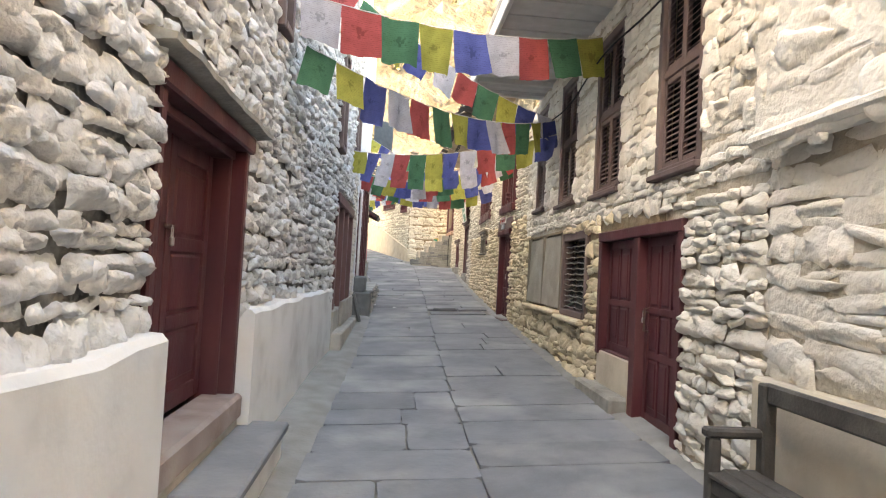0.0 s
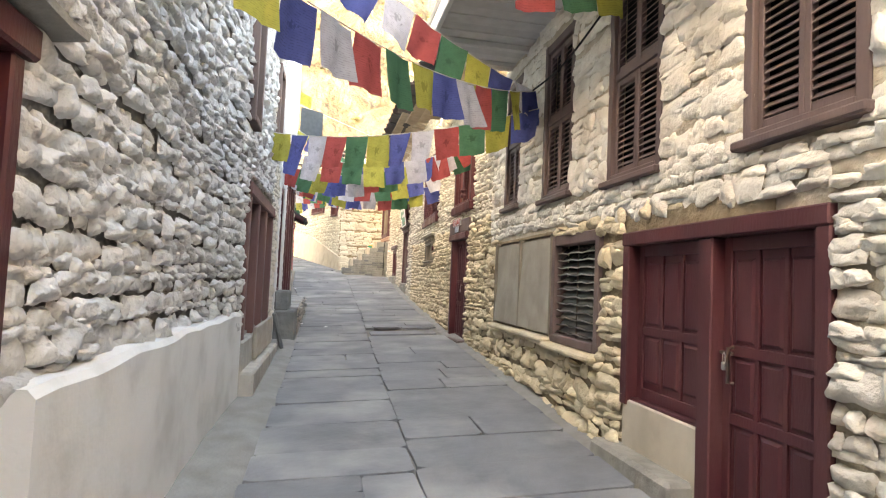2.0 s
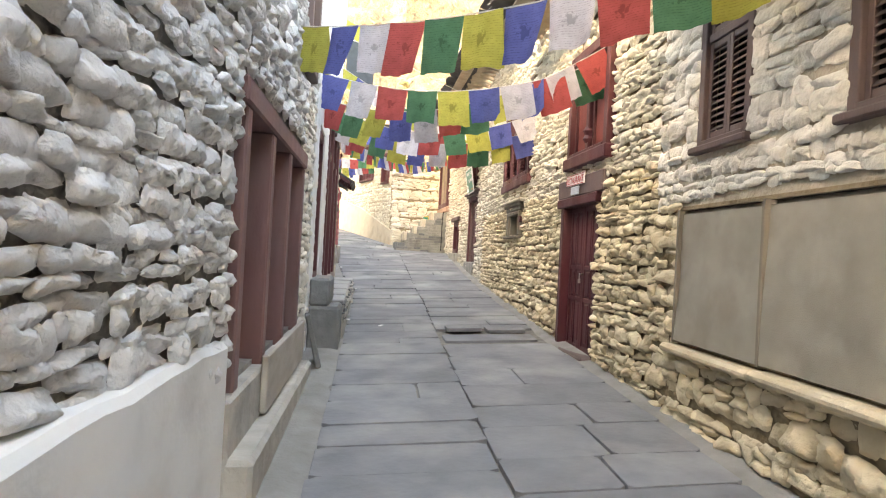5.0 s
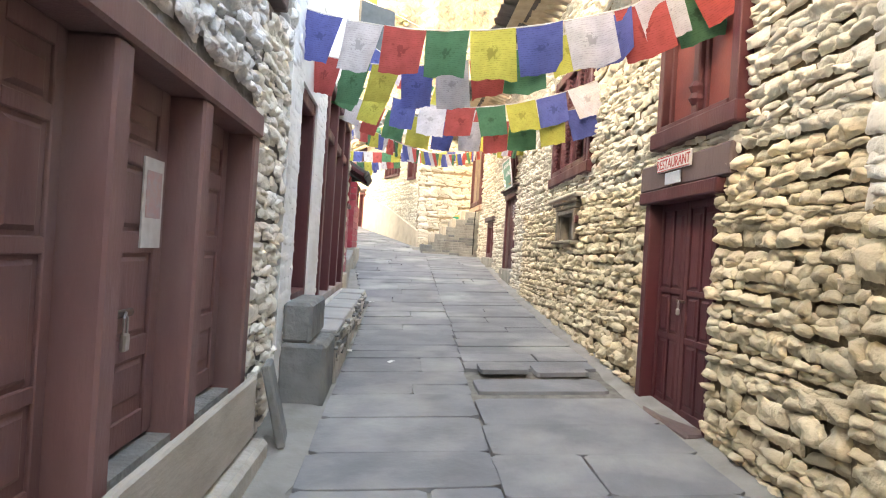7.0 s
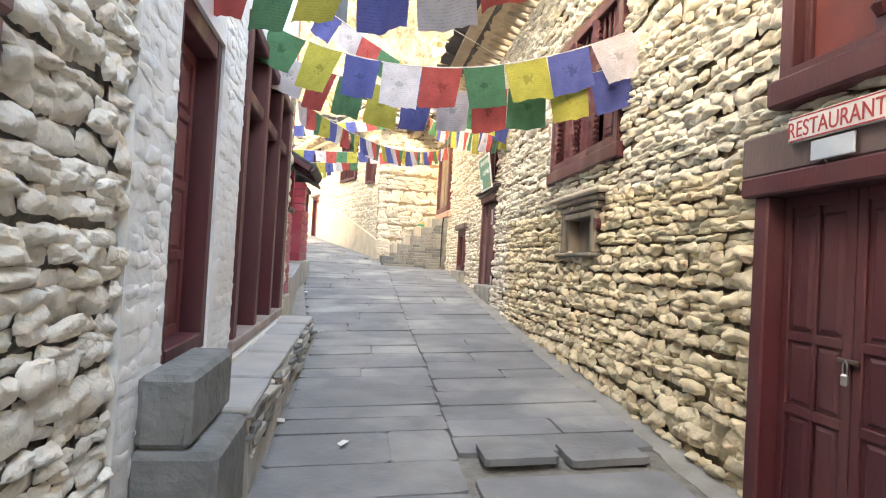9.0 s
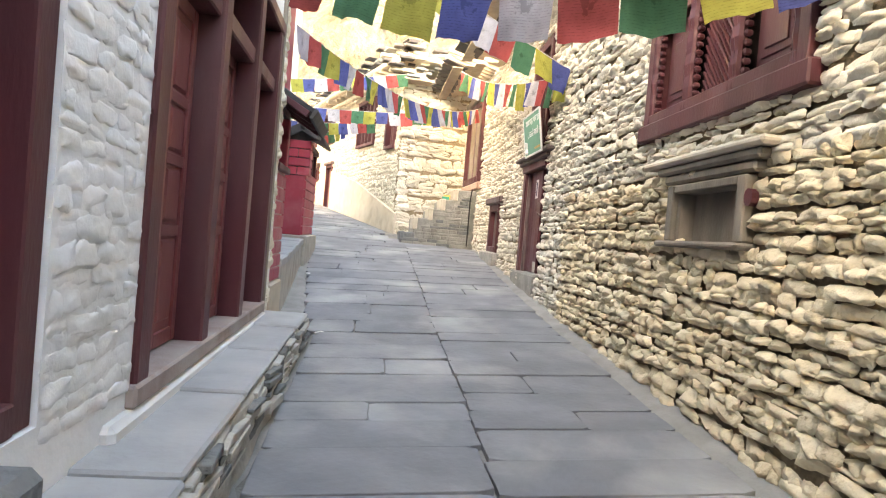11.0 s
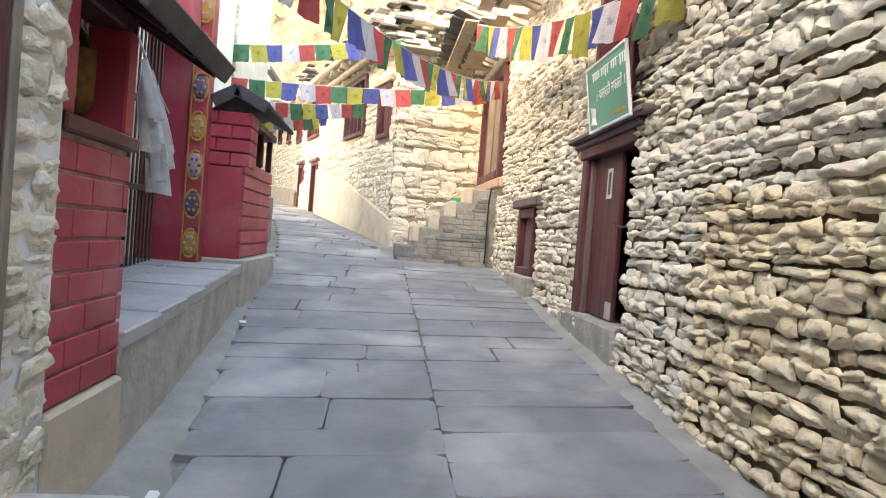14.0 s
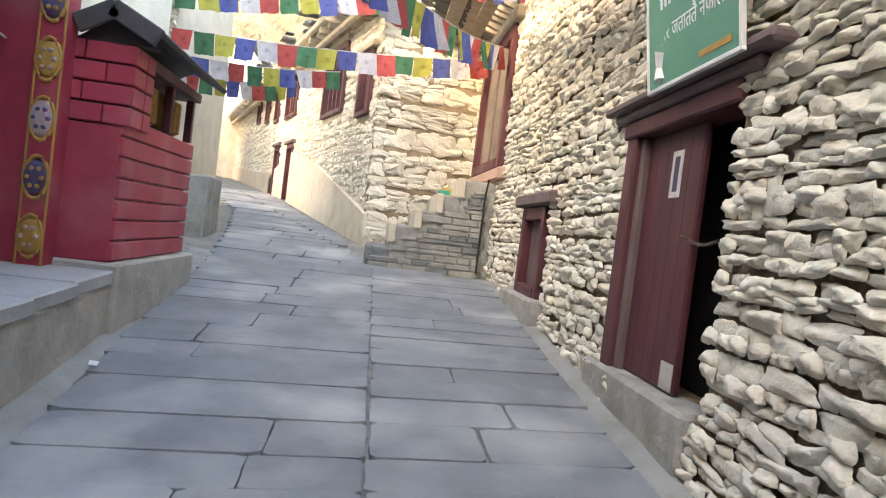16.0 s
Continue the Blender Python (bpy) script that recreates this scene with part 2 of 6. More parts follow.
M_WHITE = material("white_paint", (0.75, 0.74, 0.72), 0.6, (0.68, 0.67, 0.64), 8, 4, 0.5, 0.05)
M_SIGNRED = material("faded_red_lettering", (0.50, 0.06, 0.06), 0.6, (0.42, 0.05, 0.05), 8)
M_BLUEGREY = material("pale_blue_notice", (0.50, 0.56, 0.60), 0.6, (0.42, 0.47, 0.52), 12)
M_GOLD = material("ochre_gold_paint", (0.50, 0.28, 0.07), 0.5, (0.38, 0.2, 0.05), 12, 5, 0.5, 0.3, 60)
M_TEAL = material("painted_blue_ornament", (0.06, 0.10, 0.22), 0.5, (0.16, 0.05, 0.08), 22, 4, 0.5, 0.3, 60)
M_PINK = material("painted_pale_ornament", (0.55, 0.30, 0.28), 0.5, (0.30, 0.32, 0.34), 30, 4, 0.5, 0.3, 60)
M_BRASS = material("carved_brass_wheel", (0.30, 0.19, 0.07), 0.4, (0.18, 0.11, 0.04), 25, 5, 0.5, 0.4, 70, metal=0.7)
M_BANNER = cloth("grey_banner_cloth", (0.10, 0.115, 0.13), False, 0.2)
M_KATA = cloth("white_scarf_cloth", (0.78, 0.78, 0.77))
M_ORANGE = cloth("orange_scarf_cloth", (0.66, 0.13, 0.05))
M_PAPER = material("faded_paper", (0.62, 0.60, 0.57), 0.8, (0.50, 0.46, 0.44), 14)
M_HILL = material("dry_rocky_hillside", (0.108, 0.090, 0.060), 0.95, (0.048, 0.039, 0.025), 0.6, 12, 0.5, 1.0, 1.1, stain=(0.17, 0.15, 0.115), stain_scale=0.22, stain_amount=0.9, bdist=0.8)
M_SHRUB = material("dry_shrub_leaves", (0.10, 0.105, 0.05), 0.8, (0.16, 0.13, 0.07), 1.2, 4, vary=0.4)
M_GLASS = material("dusty_louvre_glass", (0.15, 0.155, 0.145), 0.22, (0.10, 0.105, 0.10), 4, 5, spec=0.6, bump=0.05)
FLAGS = [cloth("flag_blue", (0.11, 0.135, 0.37), True), cloth("flag_white", (0.62, 0.60, 0.64), True), cloth("flag_red", (0.52, 0.11, 0.105), True),
         cloth("flag_green", (0.085, 0.22, 0.125), True), cloth("flag_yellow", (0.50, 0.47, 0.11), True)]
M_PRINT = material("faded_print_ink", (0.10, 0.09, 0.12), 0.9)

# ---------------------------------------------------------------- plan


def lerp(y, table):
    if y <= table[0][0]:
        return table[0][1]
    for (a, p), (b, q) in zip(table, table[1:]):
        if y <= b:
            return p + (q - p) * (y - a) / (b - a)
    return table[-1][1]


ALONG = 0.8      # metres of lane to one unit of the plan's y


def lane(p):
    """A place of the plan, in metres."""
    return Vector((p[0], p[1] * ALONG, p[2]))


ROAD = [(-14, -0.55), (0, -0.14), (7.7, 0.05), (14, 0.27), (18.5, 0.46), (22.5, 0.65), (25.3, 0.78), (29.1, 1.08), (35.4, 1.66), (47.5, 2.75), (52, 3.05), (75, 4.6)]
CROSS = [(-14, 0.045), (24, 0.05), (30, 0.03), (35, 0.0)]


def gz(x, y):
    """Height of the lane."""
    return lerp(y, ROAD) + lerp(y, CROSS) * (x - 0.8)


RIGHT = [(-14, 2.28), (4.4, 2.34), (9, 2.42), (14, 2.52), (17, 2.50), (22.5, 2.66), (28, 2.78), (33, 2.84), (36, 2.74), (41, 2.70)]
LEFT = [(-14, -1.16), (6, -1.14), (10.0, -1.09), (11.6, -0.945), (15.6, -0.9), (16.6, -0.88), (24.5, -0.92)]


def on_right(u, w, v):
    return (lerp(u, RIGHT) - w, u, v)


def on_left(u, w, v):
    return (lerp(u, LEFT) + w, u, v)


def line_map(a, b):
    """Along the line from a to b (plan), w out to the left of it."""
    a, b = Vector(a), Vector(b)
    d = (b - a).normalized()
    n = Vector((-d.y, d.x))
    return lambda u, w, v: (a.x + d.x * u + n.x * w, a.y + d.y * u + n.y * w, v)


def plain(x, y, z):
    return (x, y, z)


# ---------------------------------------------------------------- mesh helpers


class Geo:
    """Collects faces in a wall's own coordinates (u along, w out, v up) and maps them into the world."""

    def __init__(self, fn=plain):
        self.v, self.f, self.fn, self.smooth = [], [], fn, False

    def add(self, verts, faces):
        o = len(self.v)
        self.v += [self.fn(*p) for p in verts]
        self.f += [tuple(o + i for i in f) for f in faces]
        return self

    def box(self, a, b, ch=0.008, m=None):
        """A box from corner a to corner b with chamfered edges; m: a matrix laid on it."""
        lo, hi = [min(p, q) for p, q in zip(a, b)], [max(p, q) for p, q in zip(a, b)]
        ch = min(ch, 0.35 * min(h - l for l, h in zip(lo, hi)))
        vs, idx = [], {}
        for sx in (0, 1):
            for sy in (0, 1):
                for sz in (0, 1):
                    for ax in range(3):
                        p = [hi[i] if s else lo[i] for i, s in enumerate((sx, sy, sz))]
                        for i, s in enumerate((sx, sy, sz)):
                            if i != ax:
                                p[i] += -ch if s else ch
                        idx[sx, sy, sz, ax] = len(vs)
                        vs.append(p)
        fs = []
        for ax in range(3):
            o1, o2 = [i for i in range(3) if i != ax]
            for s in (0, 1):
                loop = []
                for c1, c2 in ((0, 0), (1, 0), (1, 1), (0, 1)):
                    k = [0, 0, 0]
                    k[ax], k[o1], k[o2] = s, c1, c2
                    loop.append(idx[(*k, ax)])
                fs.append(loop)
            for c1 in (0, 1):
                for c2 in (0, 1):
                    k0, k1 = [0, 0, 0], [0, 0, 0]
                    k0[ax], k1[ax] = 0, 1
                    k0[o1] = k1[o1] = c1
                    k0[o2] = k1[o2] = c2
                    fs.append([idx[(*k0, o1)], idx[(*k1, o1)], idx[(*k1, o2)], idx[(*k0, o2)]])
        for sx in (0, 1):
            for sy in (0, 1):
                for sz in (0, 1):
                    fs.append([idx[sx, sy, sz, i] for i in range(3)])
        if m is not None:
            vs = [tuple(m @ Vector(p)) for p in vs]
        return self.add(vs, fs)

    def tube(self, pts, r, n=6):
        pts = [Vector(p) for p in pts]
        vs, fs = [], []
        for i, p in enumerate(pts):
            d = (pts[min(i + 1, len(pts) - 1)] - pts[max(i - 1, 0)]).normalized()
            a = d.orthogonal().normalized()
            b = d.cross(a)
            rr = r[i] if isinstance(r, (list, tuple)) else r
            vs += [tuple(p + rr * (math.cos(2 * math.pi * k / n) * a + math.sin(2 * math.pi * k / n) * b)) for k in range(n)]
        for i in range(len(pts) - 1):
            for k in range(n):
                fs.append((i * n + k, i * n + (k + 1) % n, (i + 1) * n + (k + 1) % n, (i + 1) * n + k))
        fs += [tuple(range(n)), tuple(range((len(pts) - 1) * n, len(pts) * n))]
        return self.add(vs, fs)

    def mesh(self, name, mat, origin=(0, 0, 0)):
        me = bpy.data.meshes.new(name)
        o = Vector(origin)
        me.from_pydata([tuple(lane(p) - o) for p in self.v], [], self.f)
        bm = bmesh.new()
        bm.from_mesh(me)
        bmesh.ops.recalc_face_normals(bm, faces=bm.faces)
        bm.to_mesh(me)
        bm.free()
        me.materials.append(mat)
        if self.smooth:
            me.polygons.foreach_set("use_smooth", [True] * len(me.polygons))
        return me


def base_of(g):
    a = np.array(g.v)
    return (float(a[:, 0].mean()), float(a[:, 1].mean()) * ALONG, float(a[:, 2].min()))


def thing(name, label, category, at=(0, 0, 0), group="", kind=""):
    ob = new(name)
    ob.empty_display_size = 0.1
    ob.location = lane(at)
    return tagged(ob, label, category, group, kind)


def part(name, g, mat, parent, label=""):
    """One mesh object under a thing or under a part."""
    base, p = Vector((0, 0, 0)), parent
    while p:
        base += p.location
        p = p.parent
    ob = new(name, g.mesh(name, mat, base))
    ob.parent = parent
    if label:
        tagged(ob, label)
    return ob


def single(name, g, mat, label, category, group="", kind=""):
    """A thing of one mesh."""
    at = base_of(g)
    ob = new(name, g.mesh(name, mat, at))
    ob.location = at
    return tagged(ob, label, category, group, kind)


def lettering(name, body, size, mat, parent, m, label=""):
    """A line of built-in lettering, turned into a mesh, laid at the world pose m."""
    cu = bpy.data.curves.new(name, "FONT")
    cu.body, cu.size, cu.align_x, cu.extrude = body, size, "CENTER", 0.0015
    tmp = new(name + "_tmp", cu)
    me = bpy.data.meshes.new_from_object(tmp.evaluated_get(bpy.context.evaluated_depsgraph_get()))
    bpy.data.objects.remove(tmp)
    me.name = name
    base, p = Vector((0, 0, 0)), parent
    while p:
        base += p.location
        p = p.parent
    me.transform(Matrix.Translation(-base) @ Matrix.Diagonal((1, ALONG, 1, 1)) @ m)
    me.materials.clear()
    me.materials.append(mat)
    ob = new(name, me)
    ob.parent = parent
    return tagged(ob, label) if label else ob


# ---------------------------------------------------------------- rubble walls
rng = random.Random(7)


def stone_template(seed, nu=12, nv=9):
    """A rough broken stone's visible front, on a unit square, one unit proud at its middle."""
    r = random.Random(seed)
    p = [r.uniform(-0.26, 0.26) for _ in range(8)]
    sharp = r.uniform(9.0, 20.0)
    planes = [(r.uniform(0.80, 1.15), r.uniform(-0.75, 0.75), r.uniform(-0.8, 0.8)) for _ in range(7)] + [(1.0, 0.0, -0.35)]
    off = Vector((r.uniform(0, 50), r.uniform(0, 50), r.uniform(0, 50)))
    vs, fs = [], []
    for j in range(nv):
        for i in range(nu):
            a, b = 2 * i / (nu - 1) - 1, 2 * j / (nv - 1) - 1
            a, b = math.copysign(abs(a) ** 0.68, a), math.copysign(abs(b) ** 0.68, b)
            rnd = 1 - 0.13 * (a * a * b * b)
            x = a * rnd * (1 + p[0] * b + p[1] * b * b * 0.8)
            y = b * rnd * (1 + p[2] * a + p[3] * a * a * 0.8) + p[4] * a * (1 - b * b)
            edge = max(abs(a), abs(b))
            face = min(c - na * a - nb * b for c, na, nb in planes)
            face += 0.20 * noise.noise(off + Vector((a * 1.4, b * 1.2, 0))) + 0.20 * noise.noise(off + Vector((a * 3.2, b * 2.6, 3)))
            w = (1 - edge ** sharp) * max(0.15, face) + 0.13 * noise.noise(off + Vector((a * 6, b * 5, 6))) * (1 - edge ** 6)
            x += 0.18 * noise.noise(off + Vector((a * 1.9, b * 1.9, 9)))
            y += 0.28 * noise.noise(off + Vector((a * 1.9, b * 1.9, 14)))
            vs.append((0.5 * x, w, 0.5 * y))
    for j in range(nv - 1):
        for i in range(nu - 1):
            k = j * nu + i
            fs.append((k, k + 1, k + nu + 1, k + nu))
    return np.array(vs), fs


TEMPLATES = [stone_template(40 + k) for k in range(36)]


def courses(u0, u1, bottom, top, holes, hgt, lng, seed):
    """Stones as (u, v, length, height), laid in wandering courses between the openings."""
    r = random.Random(seed)
    out, v, row = [], min(bottom(u0), bottom(u1)) - 0.1, 0
    vmax = max(top(u0), top(u1))
    while v < vmax:
        h = r.uniform(*hgt) * (1.45 if r.random() < 0.16 else 1.0)
        ph, amp = r.uniform(0, 6), r.uniform(0.2, 0.35) * h
        spans = [(u0, u1)]
        for a, b, c, d in holes:
            if min(v + h * 1.1, d) - max(v - h * 0.1, c) > 0.12 * h:
                nxt = []
                for s, e in spans:
                    if b <= s or a >= e:
                        nxt.append((s, e))
                    else:
                        nxt += [(s, a)] * (a - s > 0.04) + [(b, e)] * (e - b > 0.04)
                spans = nxt
        for s, e in spans:
            u = s
            while u < e - 0.01:
                l = min(r.uniform(lng[0], lng[0] + (lng[1] - lng[0]) * r.random()) * (0.7 + 3.0 * h), e - u)
                if e - u - l < 0.09:
                    l = e - u
                uc, vc = u + l / 2, v + h / 2 + amp * math.sin(0.9 * u + ph)
                if bottom(uc) - h * 0.6 < vc < top(uc):
                    pick = r.random()
                    if l > 0.2 and h > 0.11 and pick < 0.25:
                        k = r.uniform(0.35, 0.65)
                        out += [(uc, vc - h * (1 - k) / 2, l, h * k), (uc + 0.02, vc + h * k / 2, l, h * (1 - k))]
                    elif l > 0.24 and pick < 0.45:
                        k = r.uniform(0.3, 0.7)
                        out += [(uc - l * (1 - k) / 2, vc + r.uniform(-0.2, 0.2) * h, l * k, h * r.uniform(0.8, 1.25)), (uc + l * k / 2, vc + r.uniform(-0.2, 0.2) * h, l * (1 - k), h * r.uniform(0.8, 1.2))]
                    else:
                        out.append((uc, vc + r.uniform(-0.16, 0.16) * h, l * r.uniform(0.98, 1.12), h * r.uniform(0.85, 1.3)))
                u += l
        v += h
        row += 1
    return out


def rubble(parent, fn, stones, mat, depth, w0, near, seed, tight=1.03, coated=False):
    """Lays the stones; those whose place is in the near stretch are pieces of their own, at most 300."""
    r = random.Random(seed)
    big_v, big_f, count = [], [], 0
    base = parent.location
    shared = {}
    for uc, vc, l, h in stones:
        k = r.randrange(len(TEMPLATES))
        tv, tf = TEMPLATES[k]
        d = depth * r.uniform(0.55, 1.5) * min(1.2, 0.55 + h * 3.2)
        turn, push = r.gauss(0, 0.09), r.uniform(-0.4, 0.35) * depth
        cu, su = math.cos(turn), math.sin(turn)
        p0 = lane(fn(uc, w0 + push, vc))
        du = (lane(fn(uc + 0.05, w0 + push, vc)) - lane(fn(uc - 0.05, w0 + push, vc))) * 10
        l *= du.length
        du.normalize()
        dw = lane(fn(uc, w0 + 1, vc)) - lane(fn(uc, w0, vc))
        dv = Vector((0, 0, 1))
        eu, ev = du * cu + dv * su, dv * cu - du * su
        near_by = near[0] < uc < near[1] and near[2] < vc < near[3] and count < 300
        if near_by:
            count += 1
            if k not in shared:
                me = bpy.data.meshes.new("stone")
                me.from_pydata([tuple(q) for q in tv], [], tf)
                me.polygons.foreach_set("use_smooth", [coated] * len(me.polygons))
                me.materials.append(mat)
                shared[k] = me
            ob = new("stone", shared[k])
            ob.parent = parent
            m = Matrix((eu * l * 0.985 * tight, dw * d, ev * h * tight)).transposed().to_4x4()
            m.translation = p0 - base
            ob.matrix_local = m
        else:
            o = len(big_v)
            q = np.outer(tv[:, 0] * l * 0.985 * tight, eu) + np.outer(tv[:, 1] * d, dw) + np.outer(tv[:, 2] * h * tight, ev) + np.array(p0 - base)
            big_v += q.tolist()
            big_f += [tuple(o + i for i in f) for f in tf]
    me = bpy.data.meshes.new("stonework")
    me.from_pydata(big_v, [], big_f)
    me.polygons.foreach_set("use_smooth", [coated] * len(me.polygons))
    me.materials.append(mat)
    ob = new("stonework", me)
    ob.parent = parent
    tagged(ob, kind="stuff")


def wall(name, label, fn, u0, u1, bottom, top, holes, mat, thick=0.5, w=0.0, step=2.0):
    """A thick wall with openings through it; w: where its front stands."""
    us = sorted({u0, u1, *[x for h in holes for x in h[:2] if u0 < x < u1], *np.arange(u0 + step, u1 - 0.2, step).tolist()})
    g = Geo(fn)
    hv = sorted({x for h in holes for x in h[2:]})
    for a, b in zip(us, us[1:]):
        m = (a + b) / 2
        lo, hi = min(bottom(a), bottom(b)) - 0.4, max(top(a), top(b))
        vs = [lo] + [x for x in hv if lo < x < hi] + [hi]
        for c, d in zip(vs, vs[1:]):
            vm = (c + d) / 2
            if any(h[0] <= m <= h[1] and h[2] <= vm <= h[3] for h in holes):
                continue
            g.add([(a, w, c), (b, w, c), (b, w, d), (a, w, d), (a, w - thick, c), (b, w - thick, c), (b, w - thick, d), (a, w - thick, d)],
                  [(0, 1, 2, 3), (4, 7, 6, 5), (0, 3, 7, 4), (1, 5, 6, 2), (3, 2, 6, 7), (0, 4, 5, 1)])
    at = lane(fn((u0 + u1) / 2, w, bottom((u0 + u1) / 2)))
    ob = new(name, g.mesh(name, mat, at))
    ob.location = at
    return tagged(ob, label, "wall", kind="structure")

# ---------------------------------------------------------------- openings (u0, u1, v0, v1)
H_DOUBLE, H_GRILLE, H_SACK = (5.86, 8.50, 0.0, 2.0), (9.05, 10.55, 0.93, 2.08), (10.55, 13.45, 0.98, 2.12)
H_UP = [(5.62, 6.72, 2.42, 4.35), (7.88, 9.02, 2.46, 4.42), (10.08, 11.22, 2.52, 4.42), (12.35, 13.25, 2.60, 4.45)]
H_REST, H_RWIN = (15.88, 17.40, 0.44, 2.44), (15.50, 17.15, 2.93, 4.35)
H_CARVED, H_NICHE = (20.15, 22.98, 3.10, 4.75), (20.72, 22.12, 2.04, 2.50)
H_GREEN, H_GWIN = (27.62, 29.42, 1.40, 3.30), (27.75, 29.10, 3.52, 5.3)
H_SMALL, H_TALL = (31.85, 33.30, 1.66, 2.72), (35.10, 37.80, 3.40, 5.62)
H_LDOOR, H_LTRI = (3.60, 5.78, 0.36, 2.40), (11.95, 15.54, 0.78, 2.62)
H_NARROW, H_BIG = (17.50, 18.78, 1.16, 3.30), (19.76, 23.90, 1.05, 3.90)
H_LUP = [(6.55, 7.10, 3.55, 4.9), (11.6, 12.4, 3.3, 4.9), (15.2, 16.1, 3.5, 5.0)]

# ---------------------------------------------------------------- ground and paving
g = Geo()
xs = [-400, -90, -30, -12, -6, -3.5, -2.2, -1.4, -0.9, 0, 0.9, 1.8, 2.7, 3.5, 6, 12, 30, 90, 400]
ys = [-400, -90, -30, -14, -7, 0, 4, 7.7, 11, 14, 18.5, 22.5, 25.3, 29.1, 32, 35.4, 41, 47.5, 52, 60, 75, 90, 400]
for y in ys:
    for x in xs:
        g.v.append((x, y, gz(max(-3, min(4, x)), max(-14, min(75, y))) - 0.036))
for j in range(len(ys) - 1):
    for i in range(len(xs) - 1):
        k = j * len(xs) + i
        g.f.append((k, k + 1, k + len(xs) + 1, k + len(xs)))
ground = new("ground", g.mesh("ground", M_JOINT))
tagged(ground, "earth and cement bed of the sloping lane between paving slabs", "ground", kind="structure")

pave = thing("pavement", "grey slate slab paving, uneven, with dark joints", "pavement", kind="structure")


def slab(x0, x1, y0, y1, r, lift=0.0, tilt=0.0):
    """One paving slab with worn edges, following the lane's slope."""
    gap, ch, t = (r.uniform(-0.001, 0.002) if r.random() < 0.68 else r.uniform(0.005, 0.013)), r.uniform(0.002, 0.006), 0.05
    e = [r.uniform(-0.014, 0.014) for _ in range(8)]
    c = [(x0 + gap + e[0] * .5, y0 + gap + e[1] * .6), (x1 - gap + e[2] * .5, y0 + gap + e[3] * .6), (x1 - gap + e[4] * .5, y1 - gap + e[5] * .6), (x0 + gap + e[6] * .5, y1 - gap + e[7] * .6)]
    mx, my = (x0 + x1) / 2, (y0 + y1) / 2
    z0 = r.uniform(-0.005, 0.010) + lift
    sx, sy = r.uniform(-0.006, 0.006), r.uniform(-0.008, 0.008) + tilt
    g = Geo()
    ring = []
    for k in range(4):
        p, q = Vector(c[k]), Vector(c[(k + 1) % 4])
        for f in (0.06, 0.35, 0.65, 0.94):
            s = p.lerp(q, f)
            n = Vector((-(q - p).y, (q - p).x)).normalized()
            s = s + n * r.uniform(-0.002, 0.008)
            ring.append(s)
    cen = Vector((mx, my))

    def zz(s, d):
        return gz(s.x, s.y) + z0 + sx * (s.x - mx) + sy * (s.y - my) + d

    n = len(ring)
    inner = [s + (cen - s).normalized() * ch for s in ring]
    vs = [(s.x, s.y, zz(s, 0)) for s in inner] + [(s.x, s.y, zz(s, -ch * 0.8)) for s in ring] + [(s.x, s.y, zz(s, -t)) for s in ring]
    fs = [tuple(range(n))]
    for k in range(n):
        j = (k + 1) % n
        fs += [(k, n + k, n + j, j), (n + k, 2 * n + k, 2 * n + j, n + j)]
    g.add(vs, fs)
    return g


def lane_left(y):
    """Where the paving ends on the left."""
    return lerp(y, [(-10, -0.75), (5, -0.62), (11, -0.5), (16, -0.45), (24, -0.40), (25.5, -0.62), (30, -1.0), (34, -1.25), (38, -1.75), (42, -2.4), (52, -6.0)])


def lane_right(y):
    return lerp(y, [(-10, 2.14), (9, 2.27), (16, 2.40), (22, 2.48), (34.9, 2.74), (35.3, 0.7), (38, 0.45), (52, -3.4)])


def mid_joint(y):
    return lerp(y, [(-10, 0.65), (7.7, 0.72), (14, 0.84), (18.5, 0.92), (22, 1.0), (29, 1.02), (35, 0.98), (38, 0.0), (52, -4.6)])


r = random.Random(21)
slabs = []
y = -6.0
while y < 50:
    d = r.uniform(0.55, 1.05) if y < 16 else r.uniform(0.40, 0.82)
    xl, xm = lane_left(y), mid_joint(y)
    cuts = [xl]
    x = xl
    while x < xm - 0.05:
        x += r.uniform(0.55, 1.6)
        if xm - x < 0.4:
            x = xm
        cuts.append(x)
    for a, b in zip(cuts, cuts[1:]):
        if r.random() < 0.2 and d > 0.8:
            k = r.uniform(0.4, 0.6) * d
            slabs += [(a, b, y, y + k), (a, b, y + k, y + d)]
        else:
            slabs.append((a, b, y, y + d))
    y += d
y = -6.0
while y < 50:
    d = r.uniform(0.36, 0.62) if y > 18 else r.uniform(0.6, 1.0)
    xm, xr = mid_joint(y), lane_right(y)
    if xr - xm > 0.25:
        if r.random() < 0.32 and xr - xm > 0.9:
            k = xm + r.uniform(0.35, 0.65) * (xr - xm)
            slabs += [(xm, k, y, y + d), (k, xr, y, y + d)]
        else:
            slabs.append((xm, xr, y, y + d))
    y += d
many = Geo()
n_near = 0
for a, b, c, d in slabs:
    if 0.9 < (a + b) / 2 < 2.3 and 17.6 < (c + d) / 2 < 18.75:
        continue
    s = slab(a, b, c, d, r, 0.0)
    if 1.5 < c < 34 and n_near < 290:
        n_near += 1
        part("slab", s, M_SLAB, pave)
    else:
        o = len(many.v)
        many.v += s.v
        many.f += [tuple(o + i for i in f) for f in s.f]
tagged(part("far_slabs", many, M_SLAB, pave), kind="stuff")
